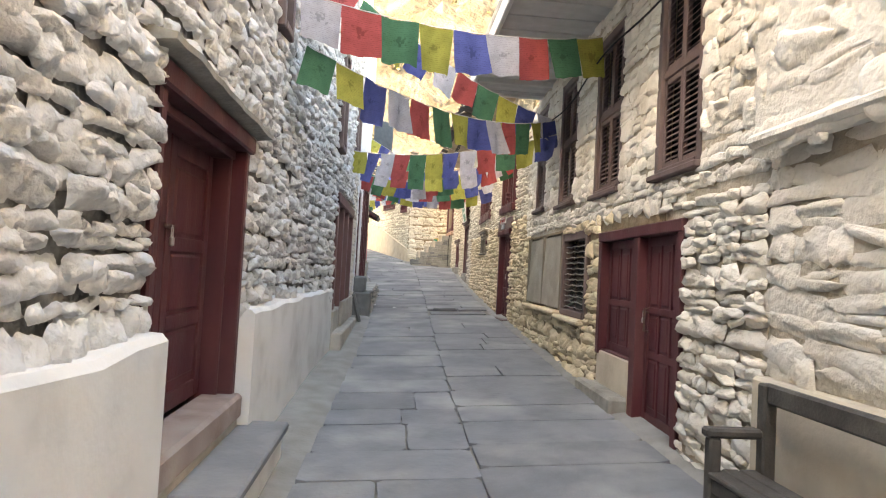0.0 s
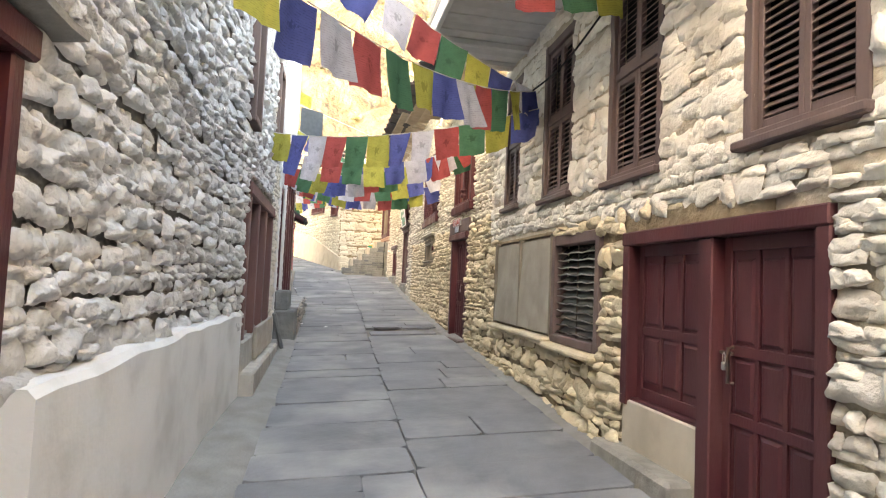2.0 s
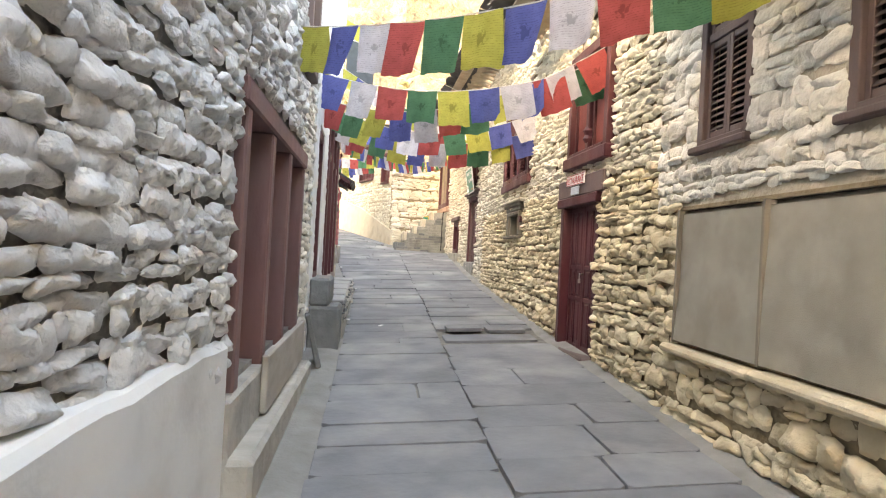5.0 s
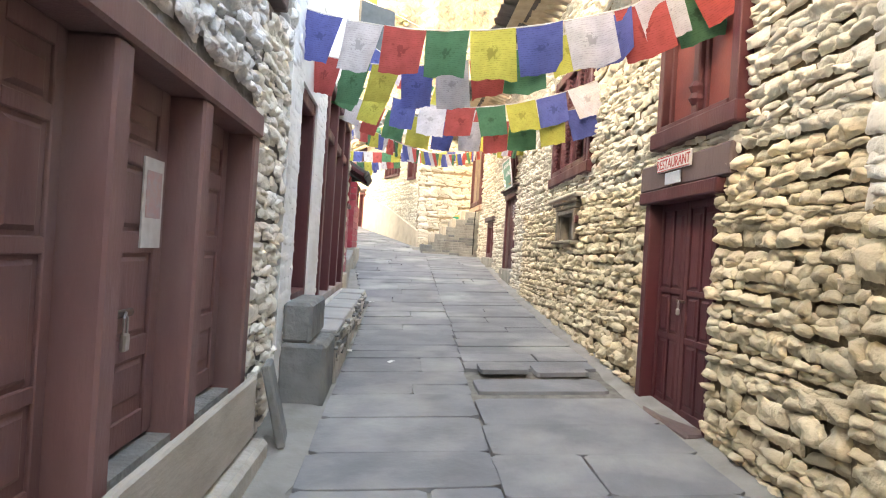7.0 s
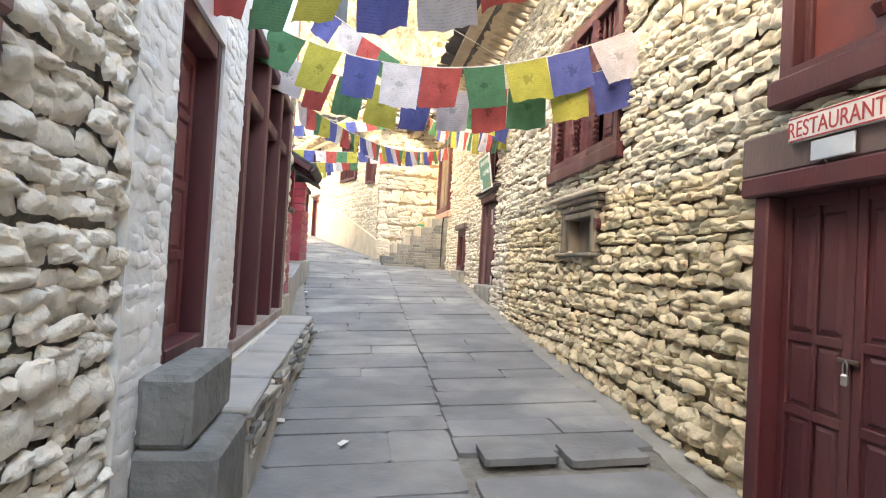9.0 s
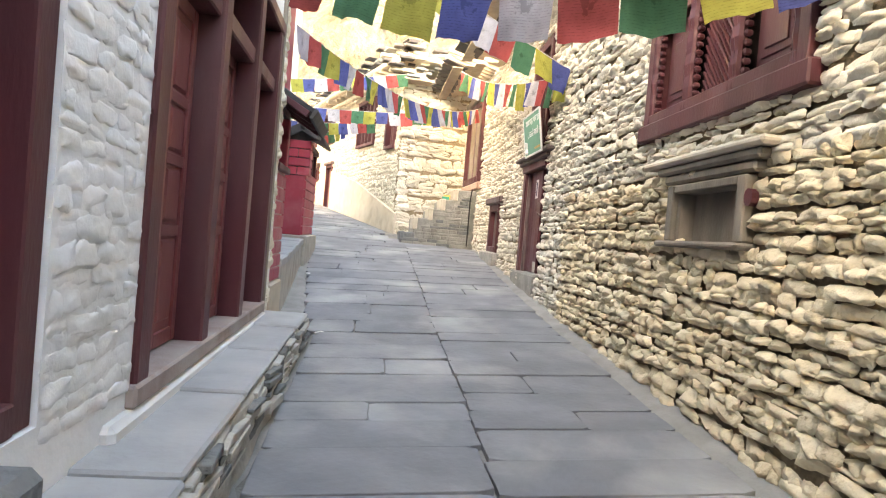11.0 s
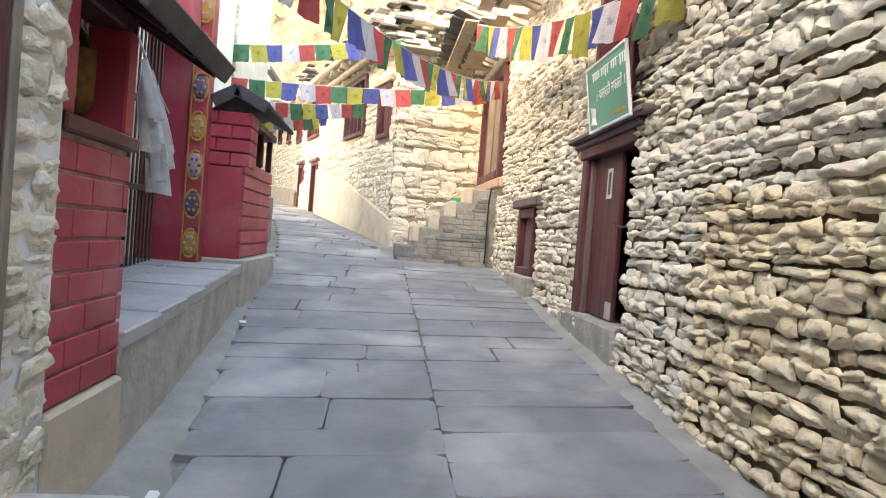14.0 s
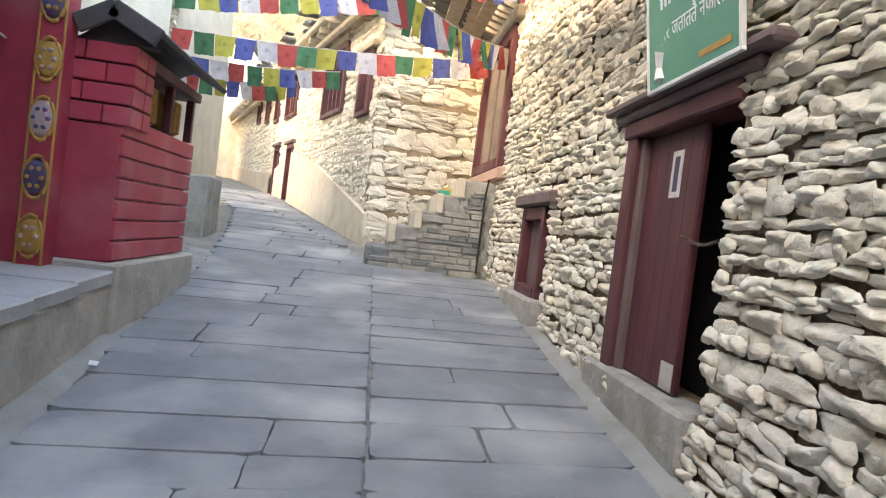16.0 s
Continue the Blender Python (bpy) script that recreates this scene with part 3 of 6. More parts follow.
# the broken, tilted slabs beside a sunken gap
for a, b, c, d, up, ti in ((1.06, 1.60, 18.24, 18.72, 0.045, -0.05), (1.67, 2.25, 18.22, 18.72, 0.03, -0.03), (0.95, 2.3, 17.52, 18.08, 0.0, 0.0)):
    part("slab", slab(a, b, c, d, r, up, ti), M_SLAB, pave)

# worn cement along both sides of the paving
for side, edge, wallx in ((1, lane_right, lambda y: lerp(y, RIGHT)), (-1, lane_left, lambda y: min(lerp(y, LEFT), lane_left(y) - 0.15))):
    g = Geo()
    ys_ = np.arange(-6, 35.2, 0.35)
    for y in ys_:
        e = edge(y) - side * (0.03 + 0.10 * noise.noise(Vector((y * 1.7, side, 0))) + 0.05 * noise.noise(Vector((y * 5.3, side, 4))))
        wx = wallx(y) + side * 0.1
        for k in range(5):
            x = e + (wx - e) * k / 4
            z = gz(x, y) + 0.002 + 0.012 * k / 4 * 2 + 0.016 * noise.noise(Vector((x * 3, y * 2.2, 1))) * (k > 0)
            g.v.append((x, y, z - (0.03 if k == 0 else 0)))
    g.f += [(5 * j + k, 5 * j + k + 1, 5 * j + k + 6, 5 * j + k + 5) for j in range(len(ys_) - 1) for k in range(4)]
    g.smooth = True
    ob = single("cement_margin", g, M_MARGIN, "dusty worn cement margin between paving and house foot", "pavement", kind="structure")

# ---------------------------------------------------------------- walls
flat = lambda z: (lambda u: z)
road_r, road_l = (lambda u: gz(lerp(u, RIGHT), u)), (lambda u: gz(lerp(u, LEFT), u))

holes_a = [H_DOUBLE, H_GRILLE, H_SACK, *H_UP]
wa = wall("wall_east_house", "cream limewashed rubble stone wall of a two-storey house", on_right, 4.44, 14.05, road_r, flat(4.72), holes_a, M_MORTAR_A, w=-0.034)
st = courses(4.44, 14.05, road_r, flat(4.7), holes_a, (0.06, 0.15), (0.18, 0.50), 3)
rubble(wa, on_right, [s for s in st if s[1] > 2.16], M_STONE_A, 0.036, -0.026, (6.8, 12.5, 2.2, 3.1), 4, 1.12, True)
lower = wall("wall_east_lower", "ochre rubble stone ground storey with wide joints", lambda u, w, v: on_right(u, w - 0.012, v), 6.38, 14.05, road_r, flat(2.15), holes_a, M_MORTAR_B, thick=0.01, w=-0.014)
rubble(lower, on_right, [s for s in st if s[1] <= 2.16 and s[0] >= 6.4], M_STONE_B, 0.066, -0.018, (6.4, 15.0, -0.5, 2.2), 5, 1.05, True)
low_s = courses(4.44, 6.5, road_r, flat(2.15), holes_a, (0.05, 0.10), (0.24, 0.55), 6)
rubble(wa, on_right, [s for s in low_s if s[0] < 6.4], M_STONE_A, 0.06, -0.018, (90, 91, 0, 1), 7, 1.06, True)

wn_ = wall("wall_east_neighbour", "thickly limewashed rubble wall with a plaster foot", on_right, -12, 4.42, road_r, flat(7.0), [], M_MORTAR_A, w=-0.03)
st = courses(-3, 4.42, lambda u: 0.86, flat(5.2), [], (0.10, 0.20), (0.35, 0.85), 8)
rubble(wn_, on_right, [s for s in st if s[1] < 2.30], M_STONE_A, 0.03, -0.025, (1.5, 4.4, 0.8, 2.3), 9, 1.12, True)
rubble(wn_, on_right, [s for s in st if s[1] >= 2.30], M_STONE_A, 0.028, 0.105, (9, 9.1, 0, 1), 10, 1.12, True)
g = Geo(on_right).box((-3.0, -0.1, 2.40), (4.44, 0.115, 5.2), 0.03)
part("upper_wall", g, M_STONE_A, wn_)
g = Geo(on_right).box((-3.0, -0.1, 2.33), (4.46, 0.16, 2.42), 0.03)
part("ledge", g, M_STONE_A, wn_)
g = Geo(on_right).box((-6, -0.1, -0.6), (4.44, 0.07, 0.90), 0.02)
part("plaster_foot", g, M_PLASTER_C, wn_)

holes_b = [H_REST, H_RWIN, H_CARVED, H_NICHE, H_GREEN, H_GWIN, H_SMALL, H_TALL]
wb = wall("wall_east_terrace", "ochre and cream limewashed rubble wall of joined stone houses", on_right, 14.05, 38.6, road_r, flat(6.1), holes_b, M_MORTAR_B, w=-0.062)
st = courses(14.05, 38.4, road_r, flat(6.0), holes_b, (0.042, 0.095), (0.17, 0.46), 13)
rubble(wb, on_right, [s for s in st if s[0] < 26 and s[1] < 2.6], M_STONE_B, 0.068, -0.030, (14.2, 20.5, 0.2, 1.6), 14, 1.06, True)
rubble(wb, on_right, [s for s in st if not (s[0] < 26 and s[1] < 2.6)], M_STONE_F, 0.058, -0.030, (22.0, 26.9, 2.6, 3.3), 15, 1.06, True)

holes_l = [H_LDOOR, H_LTRI, *H_LUP]
wl = wall("wall_west_house", "grey-white limewashed rubble stone wall of a house", on_left, -12, 16.75, road_l, flat(6.7), holes_l, M_MORTAR_L, w=-0.05)
st = courses(-3, 16.75, lambda u: 0.92 if u < 11.8 else road_l(u), flat(6.2), holes_l + [(11.86, 15.62, 0.0, 2.65)], (0.05, 0.11), (0.19, 0.50), 23)
rubble(wl, on_left, [s for s in st if s[0] < 15.5 or s[1] > 3.4], M_STONE_L, 0.060, -0.030, (5.7, 11.5, 1.0, 2.0), 24, 1.12, True)
end_s = courses(15.5, 16.75, road_l, flat(3.4), [(11.86, 15.62, 0.0, 2.65)], (0.045, 0.09), (0.18, 0.42), 26)
rubble(wl, on_left, end_s, M_STONE_A, 0.05, -0.030, (15.6, 16.75, 0.2, 2.6), 27, 1.10, True)
for a, b, h in ((-6, 3.58, 1.08), (5.80, 11.70, 1.08)):
    g = Geo(on_left)
    n = 24
    pts = []
    for i in range(n + 1):
        u = a + (b - a) * i / n
        hh = h + 0.03 * noise.noise(Vector((u * 1.3, 2, 5))) + 0.02 * noise.noise(Vector((u * 4, 7, 5)))
        w = lerp(u, [(6, 0.10), (10, 0.09), (11.5, 0.02)]) + 0.012 * noise.noise(Vector((u * 2, 3, 1)))
        pts.append([(u, -0.12, road_l(u) - 0.3), (u, w, road_l(u) - 0.3), (u, w, hh - 0.035), (u, w - 0.03, hh), (u, -0.12, hh + 0.01)])
    vs = [p for row in pts for p in row]
    fs = [(5 * i + k, 5 * i + k + 1, 5 * i + k + 6, 5 * i + k + 5) for i in range(n) for k in range(4)]
    fs += [(0, 1, 2, 3, 4), tuple(5 * n + k for k in range(5))]
    g.add(vs, fs)
    ob = single("plinth", g, M_PLASTER, "smooth white plastered plinth at the foot of the rubble wall", "plinth", kind="structure")

holes_w = [H_NARROW, H_BIG]
ww = wall("wall_west_shop", "white limewashed plaster wall of a tall narrow shop house", on_left, 16.76, 24.45, road_l, flat(8.3), holes_w, M_PLASTER_W, w=0.0)
st = courses(16.78, 17.48, lambda u: 0.5, flat(5.5), [], (0.06, 0.09), (0.20, 0.34), 33)
st += courses(18.80, 19.74, lambda u: 1.1, flat(5.5), [], (0.06, 0.09), (0.20, 0.34), 34)
rubble(ww, on_left, st, M_PLASTER_W, 0.013, 0.0, (16, 20, 0, 6), 35, 1.08, True)
st = courses(23.98, 24.44, lambda u: 0.7, flat(4.2), [], (0.05, 0.11), (0.16, 0.36), 36)
rubble(ww, on_left, st, M_STONE_F, 0.03, 0.0, (16, 20, 0, 6), 37)

# houses' backs and roofs close the lane, some raised to shade it
# south, gate and yard blocks are unseen additions that keep sun off
for nm, a, b in (("house_block_west", (-9, -12, -1.5), (-1.75, 16.7, 6.6)), ("house_block_shop", (-9, 16.8, -1.5), (-1.8, 24.3, 8.2)),
                 ("house_block_east", (2.95, -12, -1.5), (10, 14, 4.6)), ("house_block_terrace", (3.3, 14.1, -1.5), (10, 38.5, 6.0)),
                 ("house_block_south", (-9, -14, -1.5), (10, -12, 8.0)), ("house_block_corner", (-12, 36.75, 0), (-2.75, 41.5, 11.0)), ("house_block_yard", (-14, 46, 0), (-7.4, 60, 9.5)), ("house_block_gate", (-9, 24.4, -1), (-2.6, 36.2, 8.0))):
    single(nm, Geo().box(a, b, 0.02), M_STONE_F, "plain rubble house block added around the lane to close and shade it", "house", kind="structure")

# ---------------------------------------------------------------- far house on the bend
C0 = Vector((0.78, 38.0))
C1 = C0 + Vector((-0.285, 1.0)).normalized() * 30
far_w = line_map(C0, C1)                     # w points to the lane
far_s = line_map((2.95, 38.35), C0)          # the face towards the stairs


road_f = lambda u: gz(-1, C0.y + u * 0.96)
H_FW = [(0.75, 1.75, 4.45, 5.75), (3.1, 5.3, 4.75, 6.35), (9.2, 11.2, 5.3, 6.6), (12.6, 13.5, 5.4, 6.7), (15.0, 15.9, 5.6, 6.8), (17.5, 18.4, 5.8, 7.0)]
H_FD = [(9.0, 10.1, 2.5, 4.42), (11.6, 12.6, 2.8, 4.5)]
wf = wall("wall_bend_house", "pale limewashed rubble wall of the house at the bend", far_w, 0.02, 30, road_f, lambda u: 6.35 + 0.07 * u, H_FW + H_FD, M_MORTAR_A, w=-0.04)
st = courses(0.0, 30, lambda u: road_f(u) + lerp(u, [(0, 0.5), (5, 1.2), (9, 1.4), (13, 0.6), (30, 0.5)]), lambda u: 6.3 + 0.07 * u, H_FW + H_FD, (0.08, 0.16), (0.24, 0.5), 43)
rubble(wf, far_w, st, M_STONE_F, 0.04, -0.03, (0.0, 7.0, 2.4, 3.8), 44)
g = Geo(far_w)
n = 30
vs, fs = [], []
for i in range(n + 1):
    u = 0.0 + 30 * i / n
    h = road_f(u) + lerp(u, [(0, 0.55), (5, 1.25), (9, 1.45), (13, 0.65), (30, 0.55)]) + 0.06 * noise.noise(Vector((u, 1, 1)))
    vs += [(u, -0.03, road_f(u) - 0.4), (u, 0.05, road_f(u) - 0.4), (u, 0.045, h), (u, -0.03, h + 0.02)]
fs = [(4 * i + k, 4 * i + k + 1, 4 * i + k + 5, 4 * i + k + 4) for i in range(n) for k in range(3)] + [(0, 1, 2, 3)]
# the plinth stops at the doors
for a, b, c, d in H_FD:
    fs = [f for f in fs if not any(a - 0.6 < i // 4 * 1.0 < b - 0.4 for i in f[:1])]
g.add(vs, fs)
single("plinth", g, M_PLASTER_C, "cream plastered foot of the house at the bend", "plinth", kind="structure")
ws = wall("wall_bend_corner", "pale rubble corner face above the stone stairs", far_s, 0.0, 2.22, flat(1.9), flat(6.3), [], M_MORTAR_B, w=-0.04)
st = courses(0.0, 2.24, flat(1.7), flat(6.3), [], (0.09, 0.19), (0.26, 0.55), 53)
rubble(ws, far_s, st, M_STONE_F, 0.06, -0.03, (0, 2.3, 2.5, 6.0), 54)
single("house_block_bend", Geo().box((1.0, 39.2, 0), (9, 75, 5.9), 0.02), M_STONE_F, "plain rubble body of the house at the bend", "house", kind="structure")

# ---------------------------------------------------------------- joinery


def posts_frame(parent, fn, u0, u1, v0, v1, fw, wb, wf, mat, sill=True, head=True):
    for a, b in ((u0, u0 + fw), (u1 - fw, u1)):
        part("post", Geo(fn).box((a, wb, v0), (b, wf, v1), 0.008), mat, parent)
    if head:
        part("head", Geo(fn).box((u0 + fw, wb, v1 - fw), (u1 - fw, wf - 0.004, v1), 0.008), mat, parent)
    if sill:
        part("sill", Geo(fn).box((u0 + fw, wb, v0), (u1 - fw, wf + 0.01, v0 + fw * 0.8), 0.008), mat, parent)


def leaf(parent, fn, u0, u1, v0, v1, w, cols, rows, mat, name="door_leaf", stile=0.09, label=""):
    """A framed and panelled leaf; rows are the relative heights of its panels from below."""
    g = Geo(fn).box((u0, w - 0.045, v0), (u1, w - 0.018, v1), 0.003)
    for a, b in ((u0, u0 + stile), (u1 - stile, u1)):
        g.box((a, w - 0.02, v0), (b, w, v1), 0.005)
    cu = [u0 + stile + (u1 - u0 - 2 * stile) * k / cols for k in range(cols + 1)]
    tot = sum(rows)
    cv, acc = [v0 + stile], 0
    for q in rows:
        acc += q
        cv.append(v0 + stile + (v1 - v0 - 2 * stile) * acc / tot)
    rail = stile * 0.38
    for k, c in enumerate(cv):
        h = stile if k in (0, len(cv) - 1) else rail
        a, b = (v0, v0 + stile) if k == 0 else ((v1 - stile, v1) if k == len(cv) - 1 else (c - h, c + h))
        g.box((u0 + stile, w - 0.02, a), (u1 - stile, w - 0.001, b), 0.005)
    for c in cu[1:-1]:
        for a, b in zip(cv, cv[1:]):
            g.box((c - rail * 0.6, w - 0.02, a), (c + rail * 0.6, w - 0.002, b), 0.004)
    ob = part(name, g, mat, parent, label)
    for i in range(cols):
        for j in range(len(rows)):
            a, b, c, d = cu[i], cu[i + 1], cv[j], cv[j + 1]
            m, t = 0.03, 0.035
            p = [(a + m, c + rail + 0.015), (b - m, c + rail + 0.015), (b - m, d - rail - 0.015), (a + m, d - rail - 0.015)]
            q = [(a + m + t, c + rail + t), (b - m - t, c + rail + t), (b - m - t, d - rail - t), (a + m + t, d - rail - t)]
            if q[1][0] - q[0][0] < 0.01 or q[2][1] - q[1][1] < 0.01:
                continue
            pg = Geo(fn)
            pg.add([(x, w - 0.019, y) for x, y in p] + [(x, w - 0.004, y) for x, y in q], [(4, 5, 6, 7), (0, 1, 5, 4), (1, 2, 6, 5), (2, 3, 7, 6), (3, 0, 4, 7)])
            part("panel", pg, mat, ob)
    return ob


def padlock(parent, fn, u, w, v, s=1.0):
    part("hasp", Geo(fn).box((u - 0.09 * s, w, v), (u + 0.10 * s, w + 0.022, v + 0.028 * s), 0.006), M_METAL, parent, "dark iron hasp bolt")
    lk = part("padlock", Geo(fn).box((u - 0.026 * s, w + 0.02, v - 0.12 * s), (u + 0.026 * s, w + 0.045, v - 0.055 * s), 0.008), M_STEEL, parent, "worn steel padlock")
    part("shackle", Geo(fn).tube([(u - 0.018 * s, w + 0.032, v - 0.06 * s), (u - 0.018 * s, w + 0.032, v + 0.0), (u, w + 0.032, v + 0.02 * s), (u + 0.018 * s, w + 0.032, v), (u + 0.018 * s, w + 0.032, v - 0.06 * s)], 0.005 * s, 6), M_STEEL, lk)


def louvre_window(fn, h, label, group, slats=26):
    u0, u1, v0, v1 = h
    t = thing("shuttered_window", label, "window", fn((u0 + u1) / 2, -0.05, v0), group)
    posts_frame(t, fn, u0, u1, v0, v1, 0.10, -0.14, -0.02, M_WOOD_B)
    part("ledge", Geo(fn).box((u0 - 0.04, -0.1, v0 - 0.03), (u1 + 0.04, 0.045, v0 + 0.03), 0.012), M_WOOD_B, t)
    um, vm = (u0 + u1) / 2, v0 + (v1 - v0) * 0.5
    # black sheet puts the gloom behind the slats into colour
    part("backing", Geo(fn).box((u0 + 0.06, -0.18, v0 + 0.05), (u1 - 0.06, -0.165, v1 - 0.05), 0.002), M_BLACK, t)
    part("meeting_rail", Geo(fn).box((u0 + 0.1, -0.12, vm - 0.035), (u1 - 0.1, -0.045, vm + 0.035), 0.006), M_WOOD_B, t)
    for a, b in ((u0 + 0.10, um), (um, u1 - 0.10)):
        for c, d in ((v0 + 0.09, vm - 0.035), (vm + 0.035, v1 - 0.10)):
            sg = Geo(fn)
            st = 0.055
            sg.box((a, -0.11, c), (a + st, -0.06, d), 0.005).box((b - st, -0.11, c), (b, -0.06, d), 0.005)
            sg.box((a + st, -0.108, c), (b - st, -0.064, c + st), 0.005).box((a + st, -0.108, d - st), (b - st, -0.064, d), 0.005)
            sh = part("shutter", sg, M_WOOD_B, t)
            n = max(4, int((d - c - 2 * st) / 0.052))
            for k in range(n):
                z = c + st + (d - c - 2 * st) * (k + 0.5) / n
                s = Geo(fn)
                s.add([(a + st, -0.105, z + 0.022), (b - st, -0.105, z + 0.022), (b - st, -0.068, z - 0.016), (a + st, -0.068, z - 0.016),
                       (a + st, -0.099, z + 0.026), (b - st, -0.099, z + 0.026), (b - st, -0.062, z - 0.012), (a + st, -0.062, z - 0.012)],
                      [(0, 1, 2, 3), (4, 7, 6, 5), (0, 4, 5, 1), (3, 2, 6, 7), (0, 3, 7, 4), (1, 5, 6, 2)])
                part("slat", s, M_WOOD_B, sh)
    return t


# sheet close behind an opening; its black stands in for the room's shade
def unlit_back_sheet(fn, h, depth=0.35):
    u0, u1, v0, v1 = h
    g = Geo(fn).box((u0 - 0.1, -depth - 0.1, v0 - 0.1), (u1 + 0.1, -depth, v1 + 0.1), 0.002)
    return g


# ---------------------------------------------------------------- east house: doors and windows
u0, u1, v0, v1 = H_DOUBLE
zt = road_r(6.5) + 0.02
d = thing("double_door", "maroon painted double timber door with a side panel over a cream apron", "door", on_right(7.1, 0, zt))
part("head", Geo(on_right).box((u0, -0.16, v1 - 0.11), (u1, 0.02, v1), 0.01), M_WOOD, d)
part("post", Geo(on_right).box((u0, -0.16, zt - 0.1), (u0 + 0.12, 0.01, v1 - 0.11), 0.01), M_WOOD, d)
part("post", Geo(on_right).box((u1 - 0.13, -0.16, 0.60), (u1, 0.01, v1 - 0.11), 0.01), M_WOOD, d)
part("mullion", Geo(on_right).box((7.02, -0.16, zt - 0.1), (7.20, 0.005, v1 - 0.11), 0.01), M_WOOD, d)
lf = leaf(d, on_right, u0 + 0.12, 7.02, zt, v1 - 0.11, -0.09, 3, (0.55, 0.42, 0.62), M_WOOD)
lf2 = leaf(d, on_right, 7.20, u1 - 0.13, 0.66, v1 - 0.11, -0.09, 3, (0.42, 0.55), M_WOOD, "side_panel")
padlock(d, on_right, 6.92, -0.07, 1.15, 0.8)
part("pull_handle", Geo(on_right).tube([(6.86, -0.07, 0.98), (6.86, -0.03, 0.98), (6.86, -0.03, 1.2), (6.86, -0.07, 1.2)], 0.012, 6), M_METAL, d, "dark iron pull handle")
part("apron", Geo(on_right).box((7.20, -0.2, -0.1), (u1 - 0.02, -0.01, 0.64), 0.012), M_PLASTER_C, d, "cream plaster apron")
part("apron_rail", Geo(on_right).box((7.20, -0.15, 0.625), (u1 - 0.13, -0.03, 0.66), 0.006), M_WOOD, d)
part("backing", unlit_back_sheet(on_right, (u0, u1, zt, v1), 0.2), M_BLACK, d)
single("kerb_stone", Geo(on_right).box((7.25, -0.1, -0.05), (8.75, 0.17, 0.27), 0.03), M_CONCRETE, "low cement kerb at the foot of the door apron", "kerb")

u0, u1, v0, v1 = H_GRILLE
d = thing("grille_window", "brown framed window with glass louvres and iron grille", "window", on_right(9.8, 0, v0))
posts_frame(d, on_right, u0, u1, v0, v1, 0.11, -0.14, 0.02, M_WOOD_B)
# black sheet in place of the unlit room behind the louvres
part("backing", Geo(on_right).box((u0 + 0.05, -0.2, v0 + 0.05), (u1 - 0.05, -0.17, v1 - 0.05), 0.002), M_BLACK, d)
for k in range(12):
    z = v0 + 0.12 + k * (v1 - v0 - 0.28) / 11.5
    s = Geo(on_right)
    s.add([(u0 + 0.12, -0.13, z + 0.06), (u1 - 0.12, -0.13, z + 0.06), (u1 - 0.12, -0.07, z), (u0 + 0.12, -0.07, z),
           (u0 + 0.12, -0.124, z + 0.062), (u1 - 0.12, -0.124, z + 0.062), (u1 - 0.12, -0.064, z + 0.002), (u0 + 0.12, -0.064, z + 0.002)],
          [(0, 1, 2, 3), (4, 7, 6, 5), (0, 4, 5, 1), (3, 2, 6, 7), (0, 3, 7, 4), (1, 5, 6, 2)])
    part("glass_louvre", s, M_GLASS, d, "dusty grey glass louvre")
    part("grille_bar", Geo(on_right).tube([(u0 + 0.1 + (u1 - u0 - 0.2) * i / 8, -0.03 + 0.012 * (i % 2), z + 0.008 * math.sin(2.1 * i + k)) for i in range(9)], 0.007, 5), M_STEEL, d)
for k in range(3):
    u = u0 + 0.2 + k * (u1 - u0 - 0.4) / 2
    part("grille_bar", Geo(on_right).tube([(u, -0.04, v0 + 0.08), (u, -0.04, v1 - 0.1)], 0.007, 5), M_METAL, d)
part("stone_sill", Geo(on_right).box((u0 - 0.05, -0.15, v0 - 0.075), (u1 + 0.02, 0.13, v0 - 0.005), 0.025), M_STONE_B, d)

u0, u1, v0, v1 = H_SACK
d = thing("boarded_window", "boarded shop window covered with grey-brown burlap sheets", "window", on_right(12, 0, v0))
part("backing", Geo(on_right).box((u0, -0.16, v0), (u1, -0.06, v1), 0.01), M_WOOD_W, d)
for a, b in ((u0 + 0.02, 11.98), (12.0, u1 - 0.02)):
    gg = Geo(on_right)
    nu_, nv_ = 18, 14
    for j in range(nv_):
        for i in range(nu_):
            u, v = a + (b - a) * i / (nu_ - 1), v0 + 0.02 + (v1 - v0 - 0.06) * j / (nv_ - 1)
            fold = 0.020 * noise.noise(Vector((u * 2.2 + v * 1.5, v * 1.3 - u, a))) + 0.012 * noise.noise(Vector((u * 6 + v * 4, v * 2.5, 3)))
            gg.v.append(on_right(u, -0.02 + fold + 0.05 * (1 - j / nv_), v))
    gg.f += [(j * nu_ + i, j * nu_ + i + 1, (j + 1) * nu_ + i + 1, (j + 1) * nu_ + i) for j in range(nv_ - 1) for i in range(nu_ - 1)]
    gg.smooth = True
    part("sheet", gg, M_SACK, d, "creased burlap sheet")
for u in (u0 + 0.01, 11.99, u1 - 0.02):
    part("batten", Geo(on_right).box((u - 0.02, -0.06, v0), (u + 0.02, 0.035, v1), 0.005), M_WOOD_W, d)
part("stone_sill", Geo(on_right).box((u0 - 0.02, -0.15, v0 - 0.08), (11.95, 0.13, v0 - 0.01), 0.025), M_STONE_B, d)
part("stone_sill", Geo(on_right).box((11.98, -0.15, v0 - 0.09), (u1 + 0.1, 0.11, v0 - 0.02), 0.025), M_STONE_B, d)
